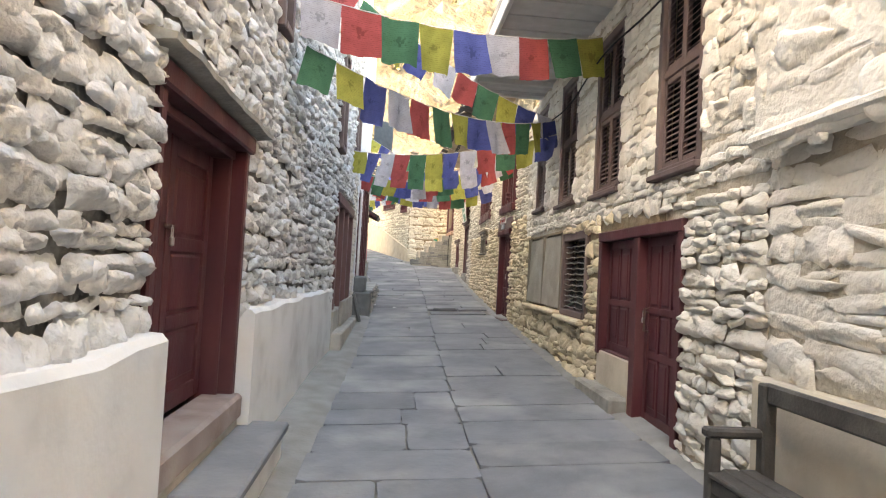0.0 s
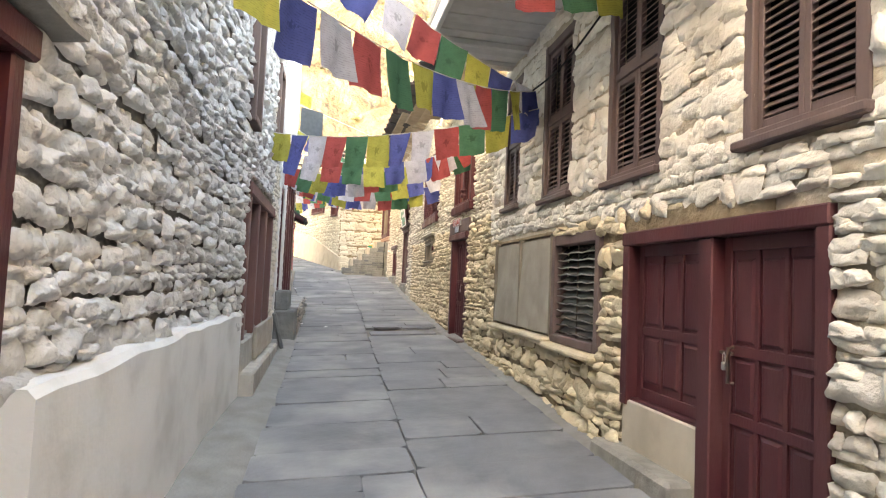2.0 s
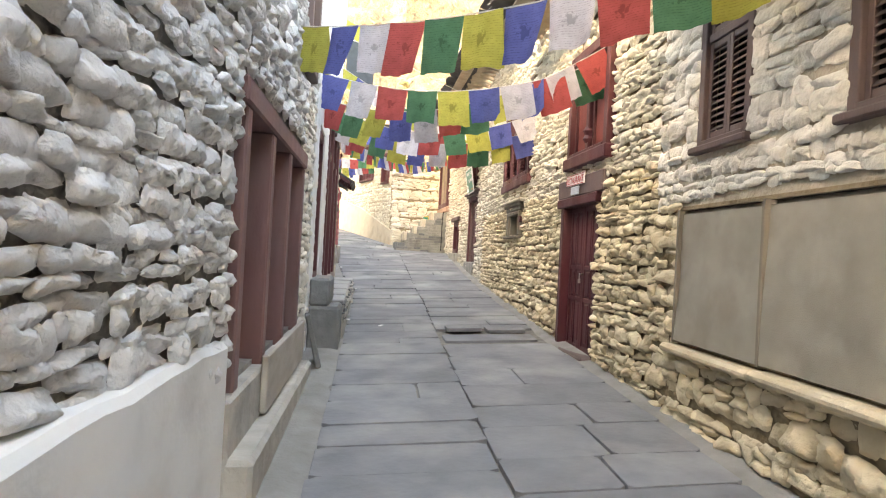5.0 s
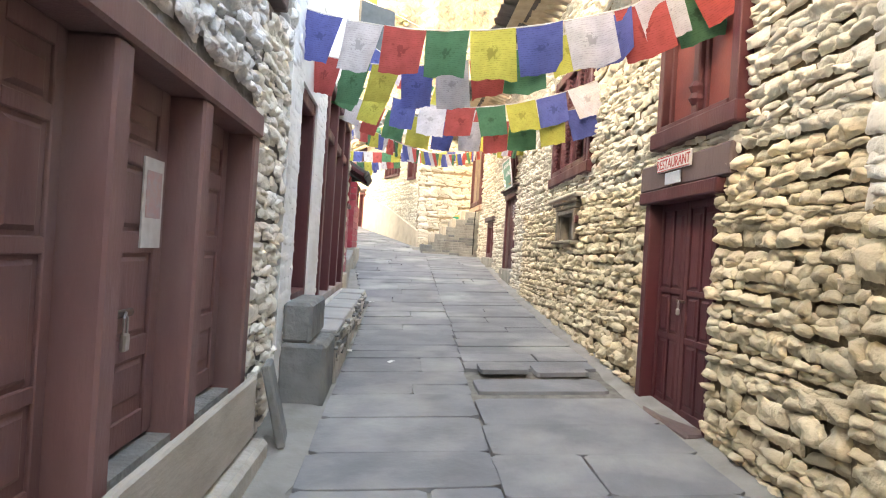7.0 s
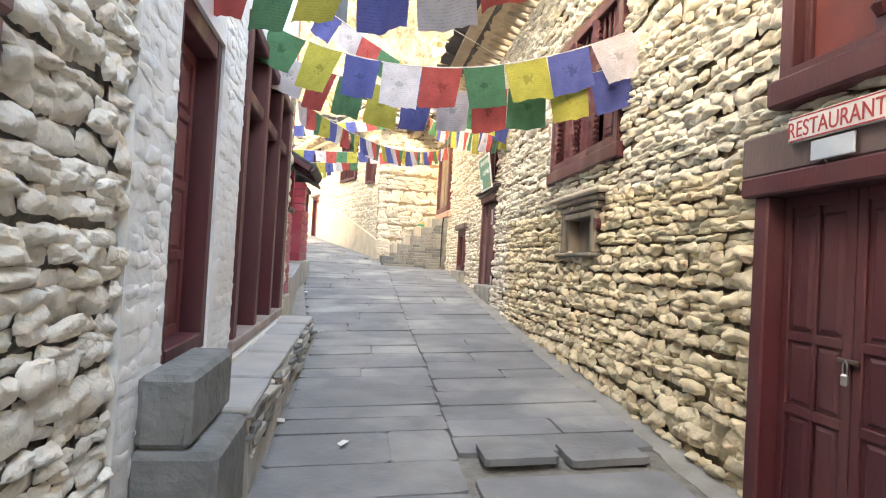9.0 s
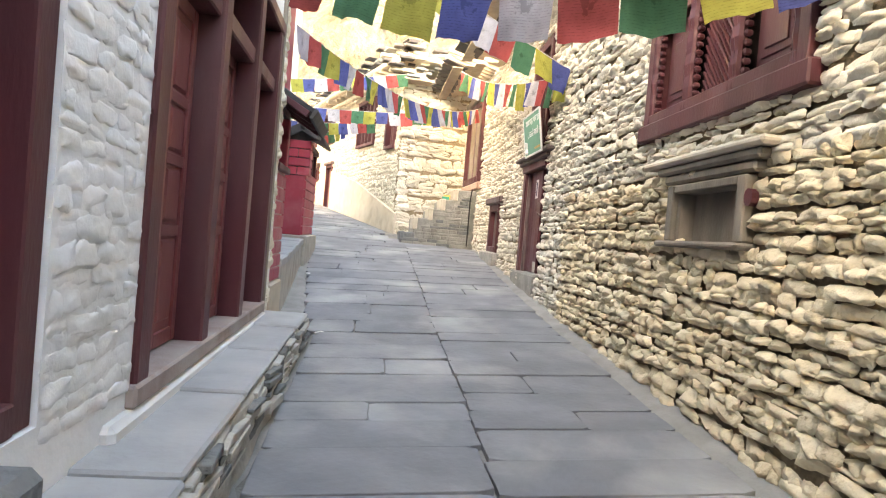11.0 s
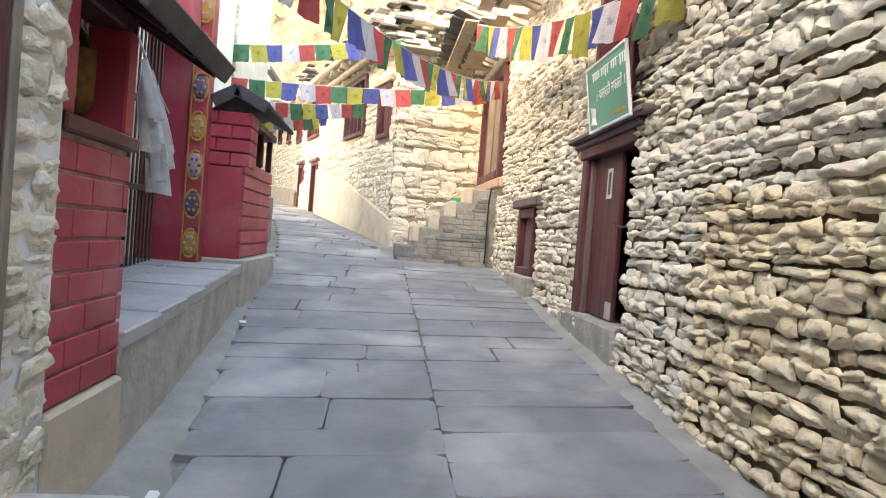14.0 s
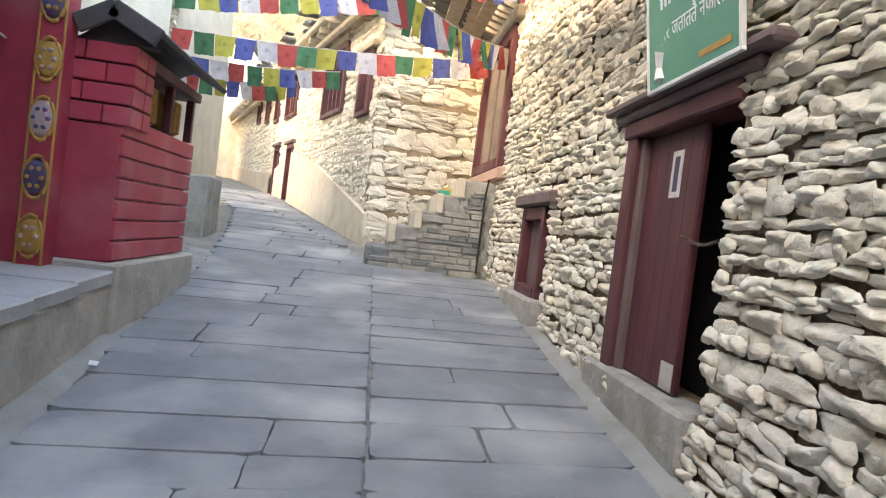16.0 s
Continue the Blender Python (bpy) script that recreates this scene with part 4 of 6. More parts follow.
for k, h in enumerate(H_UP):
    louvre_window(on_right, h, "tall brown wooden window with closed louvred shutters", "louvred upper windows")

# electric cable along the house front
g = Geo()
pts = [Vector(on_right(u, 0.10 + 0.02 * math.sin(u), 4.02 + 0.05 * math.sin(1.7 * u) - 0.03 * (u - 8))) for u in np.linspace(5.2, 13.8, 30)]
g.tube(pts, 0.011, 5)
single("electric_cable", g, M_BLACK, "black electric cable strung along the upper house front", "cable")

# boarded eave over the upper windows
ev = thing("eave", "grey boarded roof overhang with pale fascia", "eave", (1.9, 10, 4.72))
n = 0
y = 4.6
while y < 13.0:
    part("board", Geo().box((1.22, y, 4.70 + 0.012 * (n % 2)), (2.6, y + 0.27, 4.735 + 0.012 * (n % 2)), 0.006), M_BOARD, ev)
    y += 0.275
    n += 1
part("fascia", Geo().box((1.16, 4.5, 4.64), (1.22, 13.05, 4.86), 0.01), M_PLASTER, ev)
part("end_fascia", Geo().box((1.22, 13.0, 4.64), (2.6, 13.06, 4.84), 0.01), M_PLASTER, ev)
part("roof_slab", Geo().box((1.16, 4.5, 4.87), (6.0, 13.05, 5.02), 0.02), M_CONCRETE, ev)
for y in (5.5, 7.7, 9.9, 12.0):
    part("rafter", Geo().box((1.24, y, 4.62), (2.55, y + 0.10, 4.70), 0.008), M_BOARD, ev)

# rough timber eaves further on: stacked rafters and planks under a slate edge
def rough_eave(y0, y1, z, reach, seed, lab):
    rr = random.Random(seed)
    e = thing("timber_eave", lab, "eave", (2.5, (y0 + y1) / 2, z))
    y = y0
    while y < y1:
        tilt = rr.uniform(-0.05, 0.05)
        m = Matrix.Translation((2.7, y, z)) @ Matrix.Rotation(0.28 + tilt, 4, "Y") @ Matrix.Rotation(rr.uniform(-0.08, 0.08), 4, "Z")
        part("rafter", Geo().box((-reach - rr.uniform(0, 0.25), -0.05, -0.05), (0.9, 0.05, 0.05), 0.012, m), M_TIMBER, e)
        y += rr.uniform(0.28, 0.42)
    for k in range(6):
        x = 2.75 - reach + k * 0.28
        m = Matrix.Translation((x, 0, z + 0.09 + 0.285 * (x - 2.7)))
        part("plank", Geo().box((-0.12, y0 - 0.2, -0.015), (0.13, y1 + 0.15, 0.015), 0.004, m), M_TIMBER, e)
    for k in range(int((y1 - y0) / 0.30)):
        yy = y0 + k * 0.30
        m = Matrix.Translation((2.6 - reach, yy, z - 0.17 + rr.uniform(-0.02, 0.05))) @ Matrix.Rotation(rr.uniform(0.1, 0.35), 4, "Y") @ Matrix.Rotation(rr.uniform(-0.3, 0.3), 4, "Z")
        part("roof_slate", Geo().box((-0.22, -0.2, 0.12), (0.35, 0.22, 0.15), 0.006, m), M_ROOFDARK, e)
    return e


rough_eave(13.4, 19.6, 5.35, 0.95, 61, "weathered rafters and planks carrying dark slates above the street")
rough_eave(20.2, 33.5, 6.2, 0.75, 62, "weathered rafters and slates at the terrace roof edge")
rough_eave(34.2, 38.4, 6.15, 0.9, 63, "pale rafter ends and flat stones at the terrace corner")

# ---------------------------------------------------------------- terrace: restaurant door and window above it
u0, u1, v0, v1 = H_REST
d = thing("restaurant_door", "closed maroon double door with panelled leaves and heavy lintel", "door", on_right(16.5, 0, v0))
for a, b, w in ((u0, u0 + 0.08, -0.04), (u1 - 0.15, u1, 0.03)):
    part("post", Geo(on_right).box((a, -0.18, v0 - 0.1), (b, w, v1 - 0.1), 0.012), M_WOOD, d)
part("head", Geo(on_right).box((u0 - 0.16, -0.18, v1 - 0.1), (u1 + 0.10, 0.07, v1 + 0.02), 0.012), M_WOOD, d)
lin = part("lintel", Geo(on_right).box((u0 - 0.34, -0.18, v1 + 0.02), (u1 + 0.14, 0.05, v1 + 0.27), 0.014), M_WOOD_B, d, "brown timber lintel")
um = (u0 + u1) / 2 - 0.035
for a, b in ((u0 + 0.08, um - 0.004), (um + 0.004, u1 - 0.15)):
    leaf(d, on_right, a, b, v0 + 0.03, v1 - 0.1, -0.09, 2, (0.5, 0.35, 0.62), M_WOOD, stile=0.07)
part("threshold", Geo(on_right).box((u0 + 0.02, -0.2, v0 - 0.12), (u1 - 0.02, 0.10, v0 + 0.03), 0.02), M_WOOD_B, d)
padlock(d, on_right, um, -0.085, 1.45, 0.9)
part("backing", unlit_back_sheet(on_right, H_REST, 0.22), M_BLACK, d)
sg = thing("restaurant_sign", "small white board with faded red lettering above a pale notice", "sign", on_right(16.55, 0.1, 2.66))
part("board", Geo(on_right).box((16.22, 0.055, 2.60), (16.98, 0.075, 2.74), 0.004), M_WHITE, sg)
part("notice", Geo(on_right).box((16.44, 0.055, 2.48), (16.78, 0.072, 2.585), 0.004), M_BLUEGREY, sg)
x = lerp(16.6, RIGHT) - 0.078
lettering("lettering", "RESTAURANT", 0.125, M_SIGNRED, sg, Matrix.Translation((x, 16.6, 2.625)) @ Matrix.Rotation(radians(-90), 4, "Z") @ Matrix.Rotation(radians(90), 4, "X"))
part("rule", Geo(on_right).box((16.23, 0.07, 2.605), (16.97, 0.078, 2.613), 0.001), M_SIGNRED, sg)
part("rule", Geo(on_right).box((16.23, 0.07, 2.727), (16.97, 0.078, 2.735), 0.001), M_SIGNRED, sg)

u0, u1, v0, v1 = H_RWIN
d = thing("timber_window", "maroon timber window with turned mullion and red boarded panes", "window", on_right(16.3, 0, v0))
posts_frame(d, on_right, u0, u1, v0, v1, 0.13, -0.16, 0.05, M_WOOD)
part("sill_beam", Geo(on_right).box((u0 - 0.08, -0.16, v0 - 0.10), (u1 + 0.06, 0.09, v0 + 0.06), 0.015), M_WOOD, d)
um = (u0 + u1) / 2
part("mullion", Geo(on_right).box((um - 0.06, -0.12, v0 + 0.06), (um + 0.06, 0.03, v1 - 0.13), 0.012), M_WOOD, d)
part("turned_knob", Geo(on_right).tube([(um, 0.0, v0 + 0.18 + 0.05 * k) for k in range(5)], [0.05, 0.08, 0.055, 0.08, 0.05], 10), M_WOOD, d)
vt = v0 + (v1 - v0) * 0.62
part("transom", Geo(on_right).box((u0 + 0.13, -0.12, vt), (u1 - 0.13, 0.02, vt + 0.08), 0.01), M_WOOD, d)
for a, b in ((u0 + 0.13, um - 0.06), (um + 0.06, u1 - 0.13)):
    s = part("sash", Geo(on_right).box((a, -0.08, v0 + 0.1), (b, -0.05, vt), 0.004), material("faded_red_board", (0.20, 0.045, 0.035), 0.6, (0.15, 0.035, 0.03), 5) if "faded_red_board" not in bpy.data.materials else bpy.data.materials["faded_red_board"], d, "faded red boarding")
    for p, q in ((a, a + 0.06), (b - 0.06, b)):
        part("stile", Geo(on_right).box((p, -0.06, v0 + 0.1), (q, -0.02, vt), 0.006), M_WOOD, s)
part("backing", unlit_back_sheet(on_right, H_RWIN, 0.2), M_BLACK, d)

# carved window and the framed niche beneath it
u0, u1, v0, v1 = H_CARVED
d = thing("carved_window", "large dark carved timber window with lattice and coffered shutters", "window", on_right(21.5, 0, v0))
posts_frame(d, on_right, u0, u1, v0, v1, 0.13, -0.16, 0.03, M_WOOD)
part("sill_beam", Geo(on_right).box((u0 - 0.08, -0.16, v0 - 0.14), (u1 + 0.06, 0.06, v0 + 0.02), 0.015), M_WOOD, d)
cells = 3
cw = (u1 - u0 - 0.26) / cells
for k in range(cells):
    a = u0 + 0.13 + k * cw
    b = a + cw
    for e in (a + 0.03, b - 0.03):
        part("carved_pillar", Geo(on_right).tube([(e, 0.0, v0 + 0.02 + (v1 - v0 - 0.15) * t / 16) for t in range(17)], [0.052 if t % 4 == 0 else (0.035 if t % 2 else 0.043) for t in range(17)], 8), M_WOOD, d)
    bead = Geo(on_right)
    for t in range(22):
        z = v0 + 0.06 + (v1 - v0 - 0.2) * t / 22
        for e in (a + 0.10, b - 0.10):
            bead.box((e - 0.022, -0.05, z), (e + 0.022, 0.01, z + 0.045), 0.012)
    part("bead_carving", bead, M_WOOD, d)
    vm = v0 + (v1 - v0) * 0.56
    part("cross_rail", Geo(on_right).box((a + 0.06, -0.10, vm), (b - 0.06, 0.015, vm + 0.09), 0.01), M_WOOD, d)
    sh = part("shutter", Geo(on_right).box((a + 0.12, -0.12, v0 + 0.05), (b - 0.12, -0.09, vm), 0.004), M_WOOD, d)
    if k == 1:
        lat = Geo(on_right)
        for t in range(-6, 14):
            for s in (1, -1):
                p = [(a + 0.13 + t * 0.07, v0 + 0.08), (a + 0.13 + t * 0.07 + s * 0.62, v0 + 0.70)]
                (x0, z0), (x1, z1) = p
                lo, hi = a + 0.14, b - 0.14
                ts = sorted([max(0, min(1, (lo - x0) / (x1 - x0))), max(0, min(1, (hi - x0) / (x1 - x0)))])
                if ts[1] - ts[0] > 0.05:
                    q = [(x0 + (x1 - x0) * f, -0.07 + 0.008 * s, z0 + (z1 - z0) * f) for f in ts]
                    lat.tube(q, 0.014, 4)
        part("lattice", lat, M_WOOD, sh)
    else:
        for t in range(3):
            m = 0.05 + 0.055 * t
            part("coffer", Geo(on_right).box((a + 0.12 + m, -0.09 + 0.012 * t, v0 + 0.10 + m), (b - 0.12 - m, -0.078 + 0.012 * t, vm - 0.05 - m), 0.004), M_WOOD, sh)
    # plain black sheet, painted shade behind the upper balusters
    part("upper_lattice", Geo(on_right).box((a + 0.12, -0.12, vm + 0.09), (b - 0.12, -0.10, v1 - 0.13), 0.004), M_BLACK, d)
    for t in range(4):
        e = a + 0.16 + (cw - 0.32) * t / 3
        part("baluster", Geo(on_right).tube([(e, -0.05, vm + 0.09 + (v1 - vm - 0.22) * q / 8) for q in range(9)], [0.026 if q % 2 else 0.016 for q in range(9)], 6), M_WOOD, d)
part("backing", unlit_back_sheet(on_right, H_CARVED, 0.2), M_BLACK, d)

u0, u1, v0, v1 = H_NICHE
d = thing("framed_niche", "small grey wood framed window boarded inside under a cornice", "niche", on_right(21.4, 0, v0))
for a, b, w in ((u0, u0 + 0.13, 0.05), (u1 - 0.13, u1, 0.05)):
    part("jamb", Geo(on_right).box((a, -0.18, v0), (b, w, v1), 0.012), M_WOOD_W, d)
    part("inner_jamb", Geo(on_right).box((a + 0.09 if a == u0 else a - 0.06, -0.20, v0), (b + 0.06 if a == u0 else b - 0.09, 0.0, v1 - 0.06), 0.008), M_WOOD_W, d)
part("head", Geo(on_right).box((u0 + 0.13, -0.18, v1 - 0.07), (u1 - 0.13, 0.045, v1), 0.012), M_WOOD_W, d)
part("moulding", Geo(on_right).box((u0 - 0.10, -0.10, v1 + 0.01), (u1 + 0.10, 0.05, v1 + 0.09), 0.02), M_WOOD_W, d)
part("moulding", Geo(on_right).box((u0 - 0.20, -0.10, v1 + 0.09), (u1 + 0.22, 0.08, v1 + 0.16), 0.02), M_WOOD_W, d)
part("cornice", Geo(on_right).box((u0 - 0.30, -0.10, v1 + 0.16), (u1 + 0.48, 0.12, v1 + 0.22), 0.025), M_PLASTER_C, d, "weathered cornice slab")
part("board", Geo(on_right).box((u0 + 0.1, -0.2, v0), (u1 - 0.1, -0.13, v1), 0.006), M_WOOD_W, d)
part("corner_knob", Geo(on_right).tube([(u0 - 0.05, 0.0, v1 - 0.16), (u0 - 0.05, 0.05, v1 - 0.16)], 0.06, 10), M_WOOD, d)
part("stone_sill", Geo(on_right).box((u0 - 0.02, -0.15, v0 - 0.05), (u1 + 0.1, 0.10, v0), 0.02), M_WOOD_W, d)

# green-signed doorway
u0, u1, v0, v1 = H_GREEN
d = thing("lodge_door", "dark maroon plank door standing ajar in a wide timber frame", "door", on_right(28.7, 0, v0))
part("post", Geo(on_right).box((u1 - 0.20, -0.25, v0), (u1, 0.0, v1 - 0.13), 0.014), M_WOOD, d)
part("inner_post", Geo(on_right).box((u1 - 0.28, -0.28, v0), (u1 - 0.17, -0.05, v1 - 0.14), 0.01), M_WOOD_B, d)
part("post", Geo(on_right).box((u0 - 0.02, -0.40, v0), (u0 + 0.10, -0.24, v1 - 0.13), 0.014), M_WOOD, d)
part("head", Geo(on_right).box((u0 - 0.05, -0.25, v1 - 0.13), (u1 + 0.05, 0.02, v1), 0.014), M_WOOD, d)
part("moulding", Geo(on_right).box((u0 - 0.30, -0.2, v1), (u1 + 0.20, 0.06, v1 + 0.07), 0.02), M_WOOD_B, d)
part("cornice", Geo(on_right).box((u0 - 0.52, -0.2, v1 + 0.07), (u1 + 0.32, 0.12, v1 + 0.14), 0.02), M_WOOD_B, d)
dl = part("door_leaf", Geo(on_right).box((28.20, -0.15, v0 + 0.03), (29.17, -0.106, v1 - 0.13), 0.008), M_WOOD, d)
for k in range(5):
    u = 28.21 + 0.95 * k / 5
    part("plank", Geo(on_right).box((u, -0.11, v0 + 0.04), (u + 0.187, -0.10, v1 - 0.14), 0.003), M_WOOD, dl)
part("label", Geo(on_right).box((28.50, -0.10, 2.70), (28.68, -0.096, 3.02), 0.001), M_PAPER, dl, "torn pale paper label")
part("stencil", Geo(on_right).box((28.55, -0.096, 2.74), (28.63, -0.094, 2.98), 0.001), M_PRINT, dl)
part("foot_patch", Geo(on_right).box((28.22, -0.10, v0 + 0.04), (28.42, -0.094, v0 + 0.22), 0.002), M_PLANK, dl, "bare wood patch")
part("chain", Geo(on_right).tube([(27.80 + 0.07 * k, -0.085 + 0.01 * math.sin(3 * k), 2.42 - 0.03 * math.sin(k * 0.5)) for k in range(9)], 0.012, 5), M_METAL, dl, "rusty chain")
# black sheet painted as the dark gap beside the ajar leaf
part("backing", unlit_back_sheet(on_right, H_GREEN, 0.4), M_BLACK, d)
single("threshold_step", Geo(on_right).box((27.72, -0.25, road_r(28) - 0.2), (29.75, 0.035, 1.42), 0.03), M_CONCRETE, "worn cement step block below the lodge door", "step")
# window behind the sign
d = thing("upper_window", "dark timber window partly hidden by a green sign", "window", on_right(28.7, 0, 3.52))
posts_frame(d, on_right, *H_GWIN, 0.14, -0.2, 0.03, M_WOOD)
for k in range(1, 4):
    u = H_GWIN[0] + (H_GWIN[1] - H_GWIN[0]) * k / 4
    part("bar", Geo(on_right).box((u - 0.02, -0.12, 3.6), (u + 0.02, -0.06, 5.2), 0.006), M_WOOD, d)
part("backing", unlit_back_sheet(on_right, H_GWIN, 0.22), M_BLACK, d)
sm = lambda u, w, v: on_right(u, w + 0.13 + 0.09 * (v - 3.4) / 0.6, v)
sg = thing("green_sign", "weathered green painted board with white lettering in a pale frame", "sign", on_right(28.0, 0.15, 3.4))
part("board", Geo(sm).box((27.36, 0, 3.38), (28.66, 0.015, 4.02), 0.003), M_GREEN, sg)
for a, b in (((27.34, 3.365), (28.68, 3.39)), ((27.34, 4.01), (28.68, 4.035)), ((27.34, 3.39), (27.37, 4.01)), ((28.65, 3.39), (28.68, 4.01))):
    part("frame_strip", Geo(sm).box((a[0], -0.005, a[1]), (b[0], 0.024, b[1]), 0.003), M_WHITE, sg)


def sign_pose(u, v):
    x, y, z = sm(u, 0.019, v)
    return Matrix.Translation((x, y, z)) @ Matrix.Rotation(radians(-91.3), 4, "Z") @ Matrix.Rotation(radians(98), 4, "X")


lettering("lettering", "\u092b\u094b\u0939\u094b\u0930 \u091c\u0924\u093e\u0924\u0924\u0948 \u0928\u092b\u093e\u0932\u094c\u0902 \u0964", 0.138, M_WHITE, sg, sign_pose(28.01, 3.66))
rr = random.Random(5)
u = 28.46
for n in (0.26, 0.30, 0.24, 0.22):
    part("word", Geo(sm).box((u - n, 0.014, 3.935), (u, 0.020, 3.945), 0.001), M_WHITE, sg)
    k = u - 0.02
    while k > u - n + 0.04:
        part("word_stroke", Geo(sm).box((k - 0.035, 0.014, 3.845 + rr.uniform(0, 0.03)), (k, 0.019, 3.936), 0.001), M_WHITE, sg)
        k -= 0.065
    u -= n + 0.03
part("small_print", Geo(sm).box((27.46, 0.014, 3.44), (27.86, 0.020, 3.475), 0.001), M_GOLD, sg)
part("emblem", Geo(sm).tube([(28.44, 0.016, 3.42), (28.46, 0.016, 3.50), (28.44, 0.016, 3.60)], [0.05, 0.03, 0.045], 8), M_WHITE, sg)

u0, u1, v0, v1 = H_SMALL
d = thing("low_door", "low narrow dark plank door under a rough timber lintel", "door", on_right(32.8, 0, v0))
posts_frame(d, on_right, u0 + 0.1, u1 - 0.1, v0, v1, 0.15, -0.2, 0.03, M_WOOD)
part("door_leaf", Geo(on_right).box((u0 + 0.25, -0.12, v0 + 0.1), (u1 - 0.25, -0.08, v1 - 0.12), 0.006), M_WOOD_B, d)
part("lintel", Geo(on_right).box((u0 - 0.35, -0.2, v1 + 0.01), (u1 + 0.12, 0.10, v1 + 0.16), 0.025), M_WOOD_B, d)
part("backing", unlit_back_sheet(on_right, H_SMALL, 0.22), M_BLACK, d)
single("threshold_step", Geo(on_right).box((u0 - 0.1, -0.2, v0 - 0.35), (u1 + 0.3, 0.12, v0), 0.025), M_CONCRETE, "low cement sill below the small door", "step")

u0, u1, v0, v1 = H_TALL
d = thing("tall_window", "tall maroon timber window of three lights with pale edges", "window", on_right(36.4, 0, v0))
posts_frame(d, on_right, u0, u1, v0, v1, 0.2, -0.2, 0.08, M_WOOD)
for k in (1, 2):
    u = u0 + (u1 - u0) * k / 3
    part("mullion", Geo(on_right).box((u - 0.09, -0.15, v0 + 0.16), (u + 0.09, 0.06, v1 - 0.2), 0.012), M_WOOD, d)
    part("edge_strip", Geo(on_right).box((u - 0.115, -0.15, v0 + 0.16), (u - 0.092, 0.065, v1 - 0.2), 0.004), M_WOOD_W, d)
part("lintel", Geo(on_right).box((u0 - 0.3, -0.2, v1 + 0.005), (u1 + 0.2, 0.14, v1 + 0.2), 0.03), M_TIMBER, d)
part("stone_sill", Geo(on_right).box((u0 - 0.2, -0.2, v0 - 0.2), (u1 + 0.1, 0.10, v0 - 0.005), 0.03), material("pinkish_sill", (0.46, 0.30, 0.23), 0.85, (0.38, 0.25, 0.19), 4), d)
part("backing", unlit_back_sheet(on_right, H_TALL, 0.22), M_BLACK, d)

# ---------------------------------------------------------------- stone stairs at the bend
d = thing("stone_stairs", "short flight of grey cement and stone stairs against the house", "stairs", (1.7, 36.2, 1.6))
for k, (a, b, top) in enumerate(((0.86, 1.24, 1.95), (1.18, 1.62, 2.34), (1.56, 1.93, 2.60), (1.87, 2.24, 2.88), (2.18, 2.80, 3.16))):
    part("step", Geo().box((a, 35.40 + 0.012 * k, 1.2), (b, 37.9, top), 0.025), M_DARKSTONE if k == 0 else M_CONCRETE, d)
    part("nosing", Geo().box((a - 0.03, 35.36, top - 0.30 if k else top - 0.22), (a + 0.10, 36.6, top + 0.012), 0.02), M_PLASTER_C if k else M_DARKSTONE, d)
rr = random.Random(77)
z = 1.62
while z < 3.05:
    h = rr.uniform(0.06, 0.12)
    x = 0.9
    while x < 2.62:
        l = rr.uniform(0.2, 0.5)
        lim = lerp(x, [(0.9, 1.86), (1.2, 1.9), (1.25, 2.28), (1.6, 2.3), (1.65, 2.55), (1.92, 2.56), (1.95, 2.82), (2.22, 2.84), (2.25, 3.1)])
        if z + h < lim:
            part("facing_stone", Geo().box((x, 35.345 + rr.uniform(0, 0.03), z), (min(x + l, 2.66) - 0.012, 35.43, z + h - 0.01), 0.012), M_DARKSTONE if rr.random() < 0.35 else M_CONCRETE, d)
        x += l
    z += h
single("wall_pipe", Geo().tube([(2.60, 35.32, 1.7), (2.60, 35.32, 2.9), (2.63, 35.33, 3.2)], 0.016, 6), M_BLACK, "thin black pipe beside the stairs", "pipe")
tb = thing("stair_cartons", "small green and yellow cartons resting on a stair", "box", (2.02, 36.0, 2.88))
part("carton", Geo().box((1.92, 35.9, 2.885), (2.10, 36.1, 2.98), 0.006), material("green_carton", (0.03, 0.30, 0.18), 0.6), tb)
part("carton", Geo().box((1.98, 36.15, 2.885), (2.30, 36.35, 3.04), 0.006), material("yellow_carton", (0.60, 0.45, 0.12), 0.6), tb)

# ---------------------------------------------------------------- bench by the neighbour's wall
bn = thing("wooden_bench", "dark weathered wooden bench with open back and armrests", "bench", (1.9, 3.2, gz(1.9, 3.2)))
zb = gz(1.9, 3.2)
for y in (2.15, 3.96):
    part("back_post", Geo().box((2.11, y, zb), (2.19, y + 0.09, 0.91), 0.012), M_WOOD_D, bn)
    part("front_leg", Geo().box((1.80, y, zb), (1.87, y + 0.08, 0.60), 0.012), M_WOOD_D, bn)
    part("armrest", Geo().box((1.78, y - 0.01, 0.60), (2.11, y + 0.09, 0.655), 0.015), M_WOOD_D, bn)
    part("side_rail", Geo().box((1.87, y + 0.015, 0.30), (2.11, y + 0.065, 0.38), 0.01), M_WOOD_D, bn)
part("top_rail", Geo().box((2.12, 2.24, 0.80), (2.17, 3.96, 0.915), 0.014), M_WOOD_D, bn)
for k in range(3):
    part("seat_board", Geo().box((1.80 + 0.105 * k, 2.16, 0.385), (1.898 + 0.105 * k, 4.04, 0.415), 0.008), M_WOOD_D, bn)
part("front_rail", Geo().box((1.815, 2.24, 0.30), (1.845, 3.96, 0.385), 0.008), M_WOOD_D, bn)

